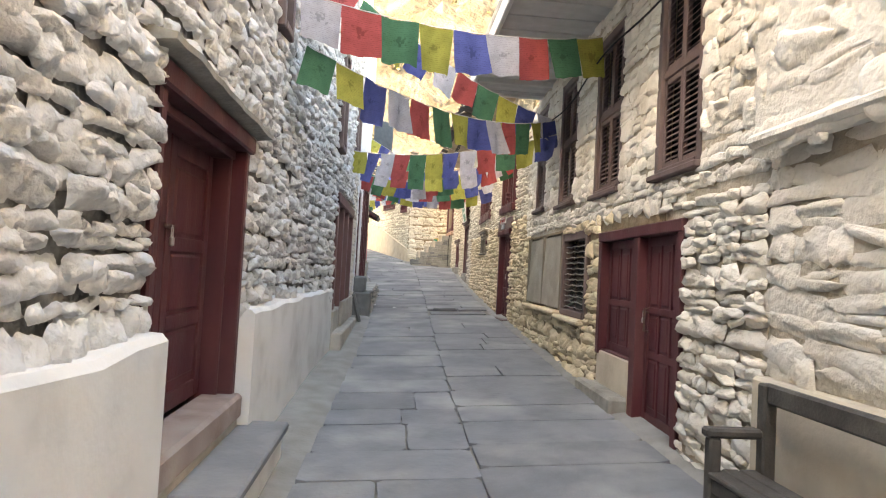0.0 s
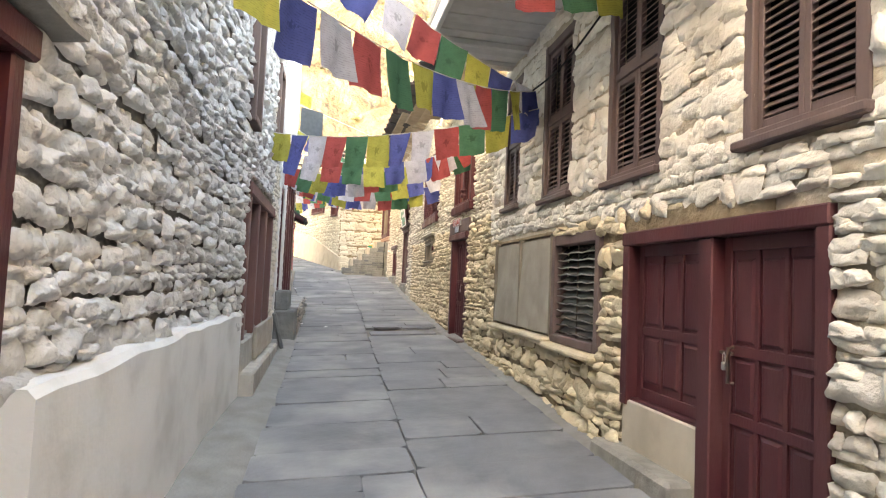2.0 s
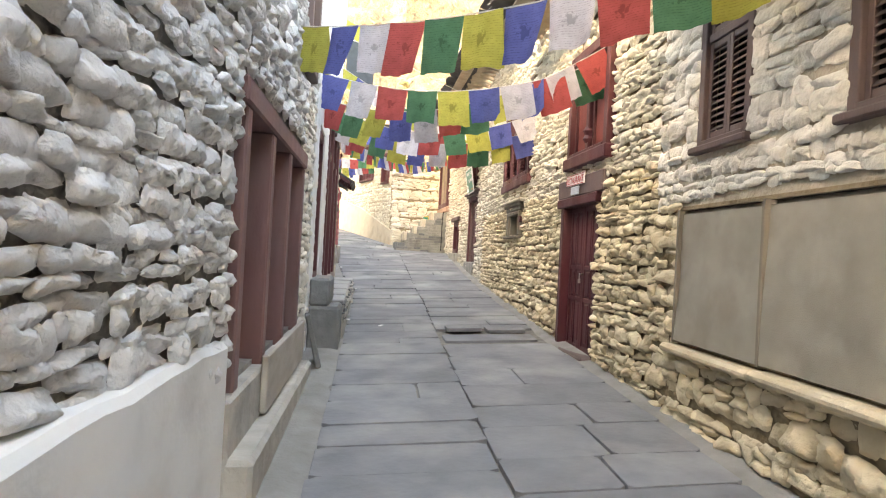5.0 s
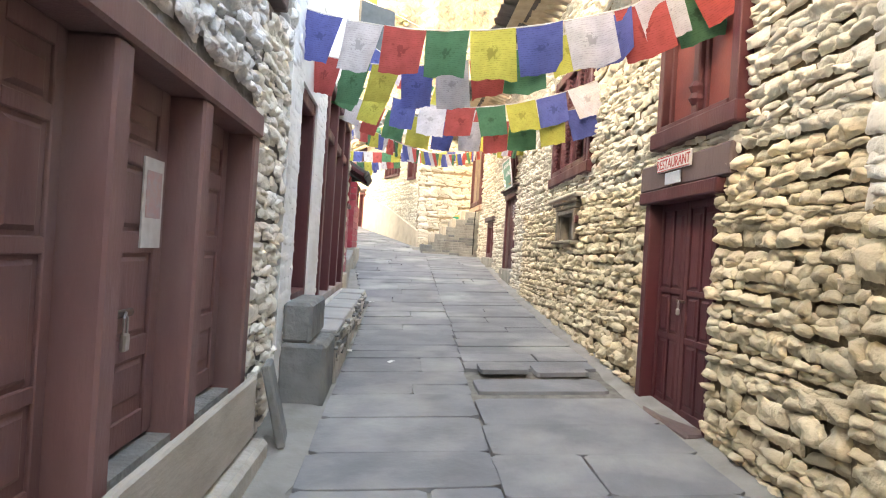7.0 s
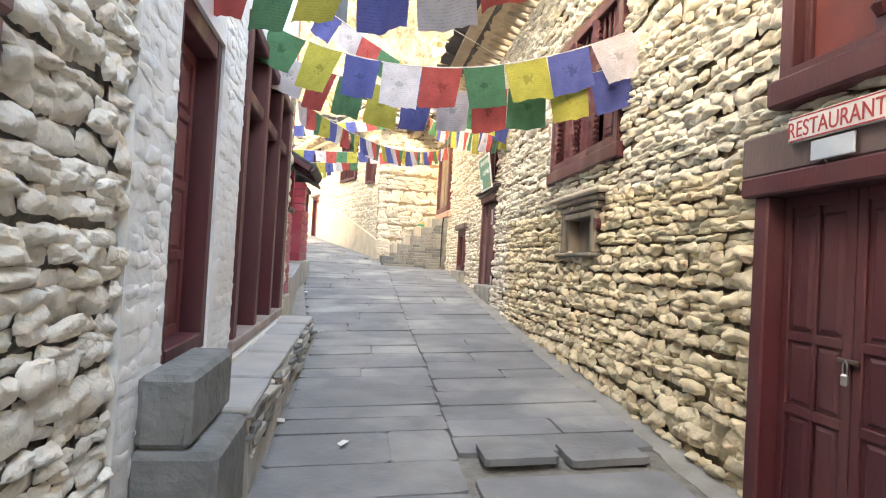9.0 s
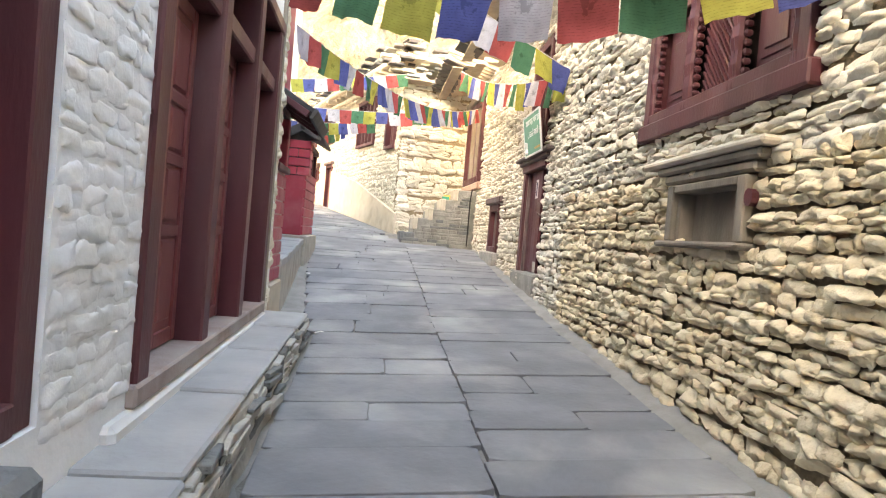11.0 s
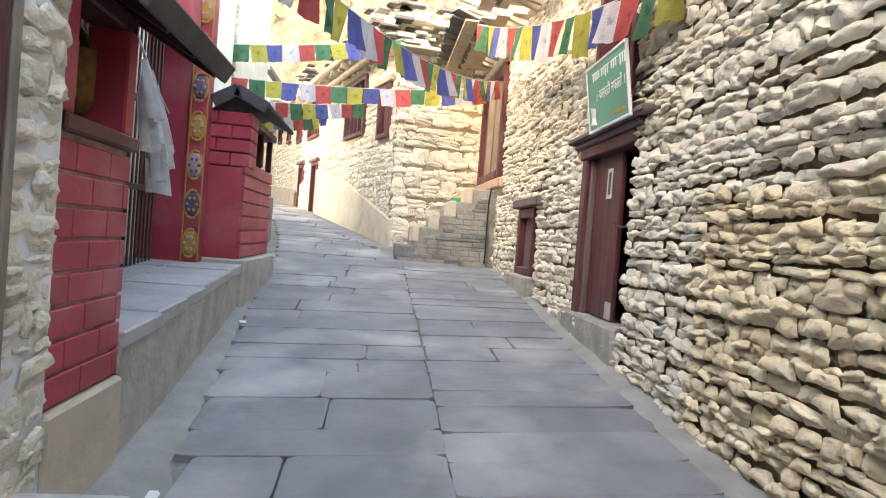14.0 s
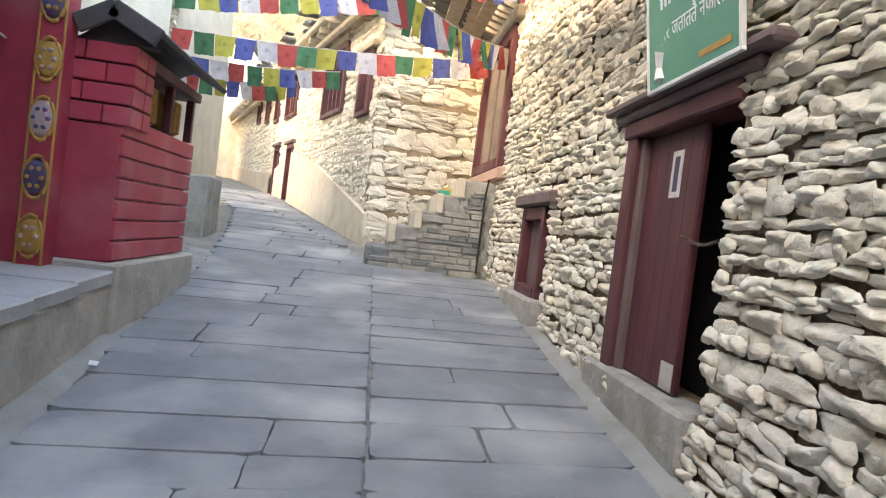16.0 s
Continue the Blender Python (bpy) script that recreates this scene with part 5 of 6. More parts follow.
# ---------------------------------------------------------------- west house: door, shop front
u0, u1, v0, v1 = H_LDOOR
d = thing("panel_door", "dark red panelled timber double door with a padlock, shut", "door", on_left(4.6, 0, v0))
for a, b in ((u0, u0 + 0.10), (u1 - 0.10, u1)):
    part("post", Geo(on_left).box((a, -0.34, v0), (b, -0.015, v1 - 0.13), 0.012), M_WOOD, d)
    part("inner_post", Geo(on_left).box((b if a == u0 else a - 0.05, -0.33, v0), (b + 0.05 if a == u0 else a, -0.12, v1 - 0.14), 0.01), M_WOOD, d)
part("head", Geo(on_left).box((u0 - 0.06, -0.20, v1 - 0.13), (u1 + 0.06, 0.015, v1), 0.014), M_WOOD, d)
part("inner_head", Geo(on_left).box((u0 + 0.10, -0.33, v1 - 0.20), (u1 - 0.10, -0.10, v1 - 0.132), 0.01), M_WOOD, d)
leaf(d, on_left, u0 + 0.15, 4.58, v0 + 0.10, v1 - 0.20, -0.25, 1, (0.45, 0.5, 0.55), M_WOOD, stile=0.12)
leaf(d, on_left, 4.60, u1 - 0.15, v0 + 0.10, v1 - 0.20, -0.25, 1, (0.45, 0.5, 0.55), M_WOOD, stile=0.12)
padlock(d, on_left, 4.6, -0.245, 1.62, 0.9)
part("threshold", Geo(on_left).box((u0 + 0.02, -0.25, v0 - 0.10), (u1 - 0.02, 0.05, v0 + 0.09), 0.025), M_DUSTWOOD, d)
part("backing", unlit_back_sheet(on_left, H_LDOOR, 0.4), M_BLACK, d)
g = Geo(on_left)
us = np.linspace(u0 - 0.22, u1 + 0.28, 16)
for u in us:
    e = 0.03 * noise.noise(Vector((u * 2.5, 5, 0)))
    g.v += [on_left(u, -0.1, v1 + 0.01), on_left(u, 0.10 + e, v1 + 0.035), on_left(u, 0.105 + e, v1 + 0.065), on_left(u, -0.1, v1 + 0.10)]
g.f += [(4 * i + k, 4 * i + k + 1, 4 * i + k + 5, 4 * i + k + 4) for i in range(len(us) - 1) for k in range(3)] + [(0, 1, 2, 3), tuple(4 * (len(us) - 1) + k for k in range(4))]
single("lintel_slab", g, M_CONCRETE, "flat grey stone slab over the door as a drip ledge", "lintel")
ds = thing("door_step", "grey flagstone step on whitewashed masonry before the door", "step", (-1.0, 5.0, 0.0))
part("flagstone", Geo().box((-1.30, 4.02, 0.13), (-0.76, 5.98, 0.20), 0.015), M_SLAB, ds)
part("step_base", Geo().box((-1.28, 4.05, -0.3), (-0.80, 5.94, 0.13), 0.02), M_PLASTER, ds)
single("sill_masonry", Geo(on_left).box((3.60, -0.3, -0.3), (5.78, 0.02, 0.27), 0.02), M_KERB, "rough cement masonry below the door threshold", "masonry")

u0, u1, v0, v1 = H_LTRI
d = thing("shop_doors", "row of three closed brown panelled shop doors in heavy timber posts", "door", on_left(13.9, 0, v0))
bars = (11.95, 13.06, 14.18, 15.38)
for a in bars:
    part("post", Geo(on_left).box((a, -0.26, v0 - 0.05), (a + 0.16, 0.02, v1 - 0.16), 0.014), M_WOOD_S, d)
part("lintel", Geo(on_left).box((u0 - 0.1, -0.26, v1 - 0.16), (u1 + 0.01, 0.04, v1), 0.016), M_WOOD_S, d)
for k, (a, b) in enumerate(zip(bars, bars[1:])):
    m = (a + 0.16 + b) / 2
    if k == 0:
        leaf(d, on_left, a + 0.16, m, v0 + 0.02, v1 - 0.16, -0.15, 1, (0.4, 0.62, 0.55, 0.28), M_WOOD_S, stile=0.08)
        leaf(d, on_left, m, b, v0 + 0.02, v1 - 0.16, -0.15, 1, (0.4, 0.62, 0.55, 0.28), M_WOOD_S, stile=0.08)
    else:
        leaf(d, on_left, a + 0.16, b, v0 + 0.02, v1 - 0.16, -0.15, 1, (0.4, 0.62, 0.5, 0.28), M_WOOD_S, stile=0.13)
padlock(d, on_left, 13.66, -0.145, 1.40, 1.2)
part("notice", Geo(on_left).box((13.86, -0.152, 1.70), (14.12, -0.142, 2.12), 0.001), M_PAPER, d, "faded pinkish paper notice")
part("notice_print", Geo(on_left).box((13.89, -0.143, 1.84), (14.09, -0.139, 2.06), 0.001), material("faded_notice_print", (0.50, 0.30, 0.28), 0.8, (0.42, 0.36, 0.36), 25), d)
part("backing", unlit_back_sheet(on_left, H_LTRI, 0.32), M_BLACK, d)
g = Geo(on_left).box((12.85, 0.05, 0.42), (15.55, 0.10, 0.84), 0.012)
single("sill_board", g, M_PLANK, "long weathered plank set on edge below the shop doors", "plank")
single("sill_masonry", Geo(on_left).box((11.71, -0.3, -0.3), (15.62, 0.045, 0.74), 0.02), M_KERB, "cement masonry below the shop doors", "masonry")
single("foot_ledge", Geo(on_left).box((11.72, 0.0, -0.2), (15.62, 0.19, 0.40), 0.03), M_KERB, "low cement ledge along the foot of the shop front", "ledge")
m = Matrix.Translation((-0.66, 15.95, gz(-0.6, 16))) @ Matrix.Rotation(radians(-14), 4, "Y") @ Matrix.Rotation(radians(6), 4, "Z")
single("leaning_slab", Geo().box((-0.03, -0.22, 0.0), (0.03, 0.22, 0.60), 0.012, m), M_DARKSTONE, "dark grey slate slab leaning against the wall", "slab")
for h in H_LUP:
    d = thing("upper_window", "narrow dark brown timber upper window", "window", on_left((h[0] + h[1]) / 2, 0, h[2]), "west upper windows")
    posts_frame(d, on_left, *h, 0.09, -0.15, 0.05, M_WOOD_B)
    part("backing", unlit_back_sheet(on_left, h, 0.16), M_BLACK, d)
    um = (h[0] + h[1]) / 2
    part("mullion", Geo(on_left).box((um - 0.03, -0.12, h[2] + 0.07), (um + 0.03, 0.0, h[3] - 0.09), 0.006), M_WOOD_B, d)

# ---------------------------------------------------------------- shop house
st2 = thing("stone_blocks", "two hewn dark grey stone blocks stacked at the kerb's end", "stone block", (-0.7, 17.5, gz(-0.7, 17.5)))
part("lower_block", Geo().box((-0.90, 17.02, 0.2), (-0.48, 18.0, 0.87), 0.035), M_DARKSTONE, st2)
part("upper_block", Geo().box((-0.88, 17.06, 0.87), (-0.62, 18.2, 1.23), 0.03), M_DARKSTONE, st2)
g = Geo()
us = np.linspace(18.0, 24.25, 26)
kt = lambda y: lerp(y, [(17, 0.86), (24.3, 0.94)])
for y in us:
    e = 0.03 * noise.noise(Vector((y * 2.2, 1, 0))) + 0.012 * noise.noise(Vector((y * 7, 1, 0)))
    g.v += [(-1.0, y, 0.0), (-0.44 + e, y, 0.0), (-0.47 + e, y, kt(y) - 0.05), (-0.50 + e, y, kt(y) - 0.01), (-1.0, y, kt(y))]
g.f += [(5 * i + k, 5 * i + k + 1, 5 * i + k + 6, 5 * i + k + 5) for i in range(len(us) - 1) for k in range(4)] + [(0, 1, 2, 3, 4), tuple(5 * (len(us) - 1) + k for k in range(5))]
kb = single("raised_kerb", g, M_KERB, "rough stone and cement kerb platform along the shop front", "kerb")
y = 17.95
rr = random.Random(9)
while y < 24.1:
    l = min(rr.uniform(0.8, 1.5), 24.25 - y)
    e = [rr.uniform(-0.02, 0.02) for _ in range(2)]
    part("capstone", Geo().box((-0.94, y + 0.008, kt(y) - 0.01), (-0.455 + e[0], y + l - 0.008, kt(y) + 0.035 + 0.2 * e[1]), 0.014), M_CAP, kb)
    y += l

y = 18.0
while y < 24.2:
    z = kt(y) - 0.30
    l = rr.uniform(0.18, 0.55)
    while z < kt(y) - 0.03:
        h = min(rr.uniform(0.025, 0.07), kt(y) - 0.012 - z)
        if rr.random() < 0.8:
            q = rr.uniform(-0.015, 0.03)
            m = Matrix.Translation((-0.46 + q, y + rr.uniform(-0.06, 0.06), z)) @ Matrix.Rotation(rr.uniform(-0.10, 0.10), 4, "Z") @ Matrix.Rotation(rr.uniform(-0.05, 0.05), 4, "X")
            part("slate", Geo().box((-0.12, 0, 0), (0.012, l, h - 0.006), 0.006, m), M_DARKSTONE if rr.random() < 0.35 else M_KERB, kb)
        z += h
    y += l
u0, u1, v0, v1 = H_NARROW
d = thing("narrow_door", "narrow dark red panelled door in the white shop wall", "door", on_left(18.1, 0, v0))
posts_frame(d, on_left, u0, u1, v0, v1, 0.14, -0.28, -0.02, M_WOOD)
leaf(d, on_left, u0 + 0.14, u1 - 0.14, v0 + 0.1, v1 - 0.14, -0.16, 2, (0.5, 0.5, 0.5, 0.4), M_WOOD_R, stile=0.08)
part("backing", unlit_back_sheet(on_left, H_NARROW, 0.32), M_BLACK, d)

u0, u1, v0, v1 = H_BIG
d = thing("shop_front", "tall maroon timber shop front of panelled doors with open transom", "door", on_left(21.8, 0, v0))
bars = (19.76, 21.10, 22.45, 23.70)
vt = 3.18
for k, a in enumerate(bars):
    part("post", Geo(on_left).box((a, -0.26, v0 + 0.02), (a + 0.2, 0.03, v1 - 0.12), 0.014), M_WOOD, d)
part("lintel", Geo(on_left).box((u0, -0.26, v1 - 0.12), (u1, 0.04, v1), 0.014), M_WOOD, d)
part("sill_beam", Geo(on_left).box((u0 - 0.05, -0.28, v0 - 0.06), (u1, 0.05, v0 + 0.05), 0.014), M_DUSTWOOD, d)
for k, (a, b) in enumerate(zip(bars, bars[1:])):
    part("transom", Geo(on_left).box((a + 0.2, -0.2, vt), (b, 0.0, vt + 0.13), 0.012), M_WOOD, d)
    m = (a + 0.2 + b) / 2
    leaf(d, on_left, a + 0.2, m - 0.003, v0 + 0.06, vt, -0.14, 1, (0.6, 0.42, 0.36, 0.5), M_WOOD_R, stile=0.09)
    leaf(d, on_left, m + 0.003, b, v0 + 0.06, vt, -0.14, 1, (0.6, 0.42, 0.36, 0.5), M_WOOD_R, stile=0.09)
padlock(d, on_left, 21.72, -0.12, 2.42, 1.7)
part("backing", unlit_back_sheet(on_left, H_BIG, 0.32), M_BLACK, d)
part("jamb_strip", Geo(on_left).box((23.905, -0.05, v0 - 0.3), (23.97, 0.04, 4.3), 0.01), M_WOOD_W, d)
single("sill_masonry", Geo(on_left).box((19.4, -0.3, 0.6), (24.0, 0.06, 0.99), 0.03), M_PLASTER, "worn cream plaster sill below the shop front", "masonry")

# ---------------------------------------------------------------- red gate shrine
gate = thing("red_brick_wall", "red painted brick wall with pale joints and cream foot", "wall", (-1.3, 25.2, 1.0))
part("foot", Geo().box((-1.60, 24.46, 0.4), (-0.90, 25.44, 1.22), 0.02), M_PLASTER_C, gate)
part("core", Geo().box((-1.58, 24.48, 1.22), (-0.955, 25.42, 2.50), 0.01), M_REDMORTAR, gate)
z, row = 1.235, 0
while z < 2.45:
    y = 24.46 - (0.22 if row % 2 else 0)
    while y < 25.41:
        a, b = max(24.46, y), min(25.43, y + 0.44)
        if b - a > 0.03:
            part("brick", Geo().box((-1.0, a + 0.003, z), (-0.935, b - 0.003, z + 0.136), 0.006), M_RED, gate)
        y += 0.44
    part("brick", Geo().box((-1.55 + 0.05 * (row % 2), 25.39, z), (-0.95, 25.445, z + 0.136), 0.006), M_RED, gate)
    z += 0.155
    row += 1
wh = thing("wheel_window", "dark framed opening with brass prayer wheels behind it", "window", (-1.2, 25.2, 2.5))
part("sill", Geo().box((-1.5, 24.46, 2.49), (-0.90, 25.46, 2.57), 0.012), M_WOOD, wh)
for y in (24.46, 25.27):
    part("post", Geo().box((-1.15, y, 2.57), (-0.93, y + 0.15, 3.14), 0.012), M_RED, wh)
part("head", Geo().box((-1.15, 24.46, 3.14), (-0.95, 25.46, 3.24), 0.012), M_WOOD, wh)
# shade behind the wheels painted as a black sheet
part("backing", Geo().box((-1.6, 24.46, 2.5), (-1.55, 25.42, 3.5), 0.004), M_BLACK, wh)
for k in range(3):
    y = 24.74 + 0.26 * k
    part("prayer_wheel", Geo().tube([(-1.2, y, 2.62), (-1.2, y, 2.66), (-1.2, y, 2.72), (-1.2, y, 3.0), (-1.2, y, 3.06), (-1.2, y, 3.12)], [0.03, 0.08, 0.11, 0.11, 0.08, 0.03], 14), M_BRASS, wh)
cp = thing("canopy", "small dark sloping slate canopy over the wheel window", "canopy", (-0.8, 25.2, 3.4))
m = Matrix.Translation((-1.06, 25.25, 3.42)) @ Matrix.Rotation(radians(30), 4, "Y")
part("roof_board", Geo().box((-0.15, -0.80, -0.03), (0.56, 0.85, 0.03), 0.01, m), M_ROOFDARK, cp)
part("fascia", Geo().box((0.54, -0.82, -0.09), (0.59, 0.87, 0.035), 0.008, m), M_ROOFDARK, cp)
for k in range(4):
    part("bracket", Geo().box((-0.1, -0.85 + 0.55 * k, -0.10), (0.52, -0.79 + 0.55 * k, -0.03), 0.006, m), M_WOOD, cp)
single("gate_upper_wall", Geo().box((-1.60, 24.46, 3.47), (-1.0, 25.6, 6.0), 0.02), M_RED, "dark red painted upper wall above the canopy", "wall")

pf = thing("stone_platform", "raised slate platform with cement edge before the gate", "platform", (-1.5, 28.2, 1.1))
rise = lambda x, y, z: (x, y, z + 0.0375 * (y - 26) * (z > 1.2))
g = Geo(rise)
ed = [(-0.93, 25.44), (-0.93, 26.0), (-1.12, 30.0), (-1.10, 30.2), (-1.10, 32.6), (-3.2, 32.6), (-3.2, 25.44)]
n = len(ed)
g.add([(x, y, 0.4) for x, y in ed] + [(x, y, 1.44) for x, y in ed], [tuple(range(n)), tuple(range(n, 2 * n))] + [(k, (k + 1) % n, n + (k + 1) % n, n + k) for k in range(n)])
part("masonry", g, M_KERB, pf)
for k in range(6):
    y = 25.46 + 0.775 * k
    xe = lerp(y + 0.4, [(26, -0.93), (30, -1.12)])
    for a, b in ((xe - 0.75 + 0.1 * (k % 2), xe + 0.015), (-2.4, xe - 0.76 + 0.1 * (k % 2))):
        part("flag_stone", Geo(rise).box((a, y + 0.006, 1.38), (b, y + 0.765, 1.485 + 0.006 * (k % 2)), 0.012), M_CAP, pf)

gt = thing("iron_gate", "dark iron barred gate at the back of the platform", "gate", (-2.2, 27.4, 1.47))
for k in range(34):
    y = 25.6 + 0.127 * k
    part("bar", Geo().tube([(-2.06, y, 1.5), (-2.06, y, 4.3)], 0.014, 6), M_METAL, gt)
for z in (1.55, 2.4, 3.3, 4.25):
    part("rail", Geo().box((-2.09, 25.5, z), (-2.03, 29.9, z + 0.06), 0.006), M_METAL, gt)
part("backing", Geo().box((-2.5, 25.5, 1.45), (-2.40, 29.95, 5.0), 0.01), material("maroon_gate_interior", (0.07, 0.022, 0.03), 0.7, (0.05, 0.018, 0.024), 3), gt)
part("top_beam", Geo().box((-2.4, 25.5, 4.3), (-1.7, 29.9, 4.9), 0.02), M_RED, gt)

pp = thing("painted_pillar", "red gate pillar with a carved strip of painted medallions", "pillar", (-1.9, 30.1, 1.5))
part("shaft", Geo().box((-2.30, 29.98, 1.45), (-1.76, 30.17, 5.2), 0.02), M_RED, pp)
stp = part("ornament_strip", Geo().box((-1.765, 29.93, 1.48), (-1.565, 30.16, 5.2), 0.012), M_RED, pp)
for x in (-1.765, -1.580):
    part("gilt_edge", Geo().box((x, 29.918, 1.50), (x + 0.016, 29.935, 5.18), 0.004), M_GOLD, stp)
for k in range(8):
    z = 1.86 + 0.45 * k
    ring = Geo()
    ring.tube([(-1.665 + 0.085 * math.cos(t * math.pi / 8), 29.914, z + 0.165 * math.sin(t * math.pi / 8)) for t in range(17)], 0.016, 6)
    part("medallion_ring", ring, M_GOLD, stp)
    c = Geo()
    c.tube([(-1.665, 29.93, z), (-1.665, 29.90, z), (-1.665, 29.885, z)], [0.10, 0.085, 0.04], 12)
    c.v = [(x, y, z + (q - z) * 1.45) for x, y, q in c.v]
    part("medallion", c, (M_GOLD, M_TEAL, M_PINK)[k % 3], stp)
    c = Geo()
    for q in range(6):
        an = q * math.pi / 3
        c.tube([(-1.665 + 0.05 * math.cos(an), 29.90, z + 0.075 * math.sin(an)), (-1.665 + 0.05 * math.cos(an), 29.875, z + 0.075 * math.sin(an))], [0.024, 0.012], 7)
    part("petals", c, (M_PINK, M_GOLD, M_TEAL)[k % 3], stp)

ck = thing("hanging_scarves", "white and orange cloth scarves tied to the gate bars", "cloth", (-1.5, 27.7, 2.4))
part("cord", Geo().tube([(-1.15, 26.0, 3.33), (-1.58, 28.0, 3.29), (-2.0, 29.97, 3.33)], 0.01, 5), M_PAPER, ck)
rr = random.Random(31)
for k in range(13):
    y = 26.75 + 0.11 * k
    col = M_ORANGE if k == 4 else M_KATA
    ln_ = rr.uniform(0.40, 0.95)
    g = Geo()
    nu_, nv_ = 9, 12
    w_ = rr.uniform(0.12, 0.24)
    for j in range(nv_):
        t = j / (nv_ - 1)
        wd = w_ * (0.35 + 0.65 * min(1, 2.2 * t))
        for i in range(nu_):
            s = 2 * i / (nu_ - 1) - 1
            g.v.append((-1.15 - 0.215 * (y - 26.0) + 0.05 * math.sin(s * 5 + k) * (0.4 + t) + 0.10 * t, y + wd * s + 0.03 * math.sin(3 * t + k), 3.28 - 0.03 * (k % 3) - ln_ * t - 0.04 * abs(s) * t))
    g.f += [(j * nu_ + i, j * nu_ + i + 1, (j + 1) * nu_ + i + 1, (j + 1) * nu_ + i) for j in range(nv_ - 1) for i in range(nu_ - 1)]
    g.smooth = True
    part("scarf", g, col, ck)

sh = thing("prayer_wheel_house", "red painted brick prayer-wheel house with dark gabled slate roof", "shrine", (-1.4, 31.6, 1.5))
part("base", Geo().box((-1.74, 30.12, 1.0), (-1.06, 32.6, 1.70), 0.02), M_KERB, sh)
part("pillar", Geo().box((-1.66, 30.15, 1.70), (-1.17, 30.62, 2.80), 0.012), M_RED, sh)
part("pillar_core", Geo().box((-1.64, 30.20, 2.80), (-1.17, 30.60, 3.48), 0.01), M_ROOFDARK, sh)
z, row = 2.81, 0
while z < 3.46:
    for a, b in (((-1.67, -1.50), (-1.487, -1.10)) if row % 2 else ((-1.67, -1.33), (-1.317, -1.10))):
        part("brick", Geo().box((a, 30.13, z), (b, 30.42, z + 0.145), 0.008), M_RED, sh)
    part("brick", Geo().box((-1.30, 30.43, z), (-1.10, 30.64, z + 0.145), 0.008), M_RED, sh)
    z += 0.163
    row += 1
part("side_wall", Geo().box((-1.62, 30.62, 1.70), (-1.19, 32.4, 2.90), 0.01), M_REDMORTAR, sh)
for k in range(7):
    part("course", Geo().box((-1.21, 30.16, 1.715 + 0.170 * k), (-1.14, 32.42, 1.868 + 0.170 * k), 0.010), M_RED, sh)
# black sheet colours in the wheel house's shaded depth
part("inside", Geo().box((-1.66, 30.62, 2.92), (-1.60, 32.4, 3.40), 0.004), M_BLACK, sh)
for y in (31.48, 32.30):
    part("post", Geo().box((-1.24, y, 2.91), (-1.16, y + 0.08, 3.36), 0.01), M_WOOD, sh)
for k in range(4):
    y = 30.86 + 0.42 * k
    part("prayer_wheel", Geo().tube([(-1.36, y, 2.92), (-1.36, y, 2.97), (-1.36, y, 3.28), (-1.36, y, 3.32)], [0.04, 0.12, 0.12, 0.04], 12), M_BRASS, sh)
part("eave_beam", Geo().box((-1.64, 30.45, 3.36), (-1.12, 32.45, 3.46), 0.012), M_WOOD, sh)
for s in (1, -1):
    m = Matrix.Translation((-1.27, 31.3, 3.74)) @ Matrix.Rotation(radians((27 if s > 0 else 30) * s), 4, "Y")
    part("roof_slope", Geo().box((0, -1.26, -0.035), (0.42 * s if s > 0 else -0.34, 1.30, 0.02), 0.012, m), M_ROOFDARK, sh)
    part("barge_board", Geo().box((0, -1.30, -0.12), (0.42 * s if s > 0 else -0.34, -1.25, 0.03), 0.01, m), M_ROOFDARK, sh)
part("gable", Geo().add([(-1.58, 30.20, 3.47), (-1.00, 30.20, 3.47), (-1.27, 30.20, 3.72), (-1.58, 30.4, 3.47), (-1.00, 30.4, 3.47), (-1.27, 30.4, 3.72)], [(0, 1, 2), (3, 5, 4), (0, 3, 4, 1), (1, 4, 5, 2), (2, 5, 3, 0)]), M_ROOFDARK, sh)
single("end_block", Geo().box((-2.35, 36.4, 1.4), (-1.80, 37.5, 2.74), 0.03), M_CONCRETE, "plain grey cement block at the road's edge", "block")
single("low_parapet", Geo().box((-3.4, 39.5, 1.8), (-2.9, 43.0, 3.0), 0.03), M_CONCRETE, "low grey parapet along the bending road", "parapet")

# stone house behind the shrine
hb = lambda u, w, v: (-12 + u, 36.7 - w, v)
wc2 = wall("wall_corner_house", "pale rubble house front behind the red shrine", hb, 4.0, 9.35, flat(1.5), flat(8.4), [], M_MORTAR_A, thick=0.1, w=-0.02)
st = courses(5.5, 9.35, flat(2.5), flat(8.3), [], (0.07, 0.13), (0.22, 0.5), 73)
rubble(wc2, hb, st, M_STONE_F, 0.05, -0.01, (90, 91, 0, 1), 74)

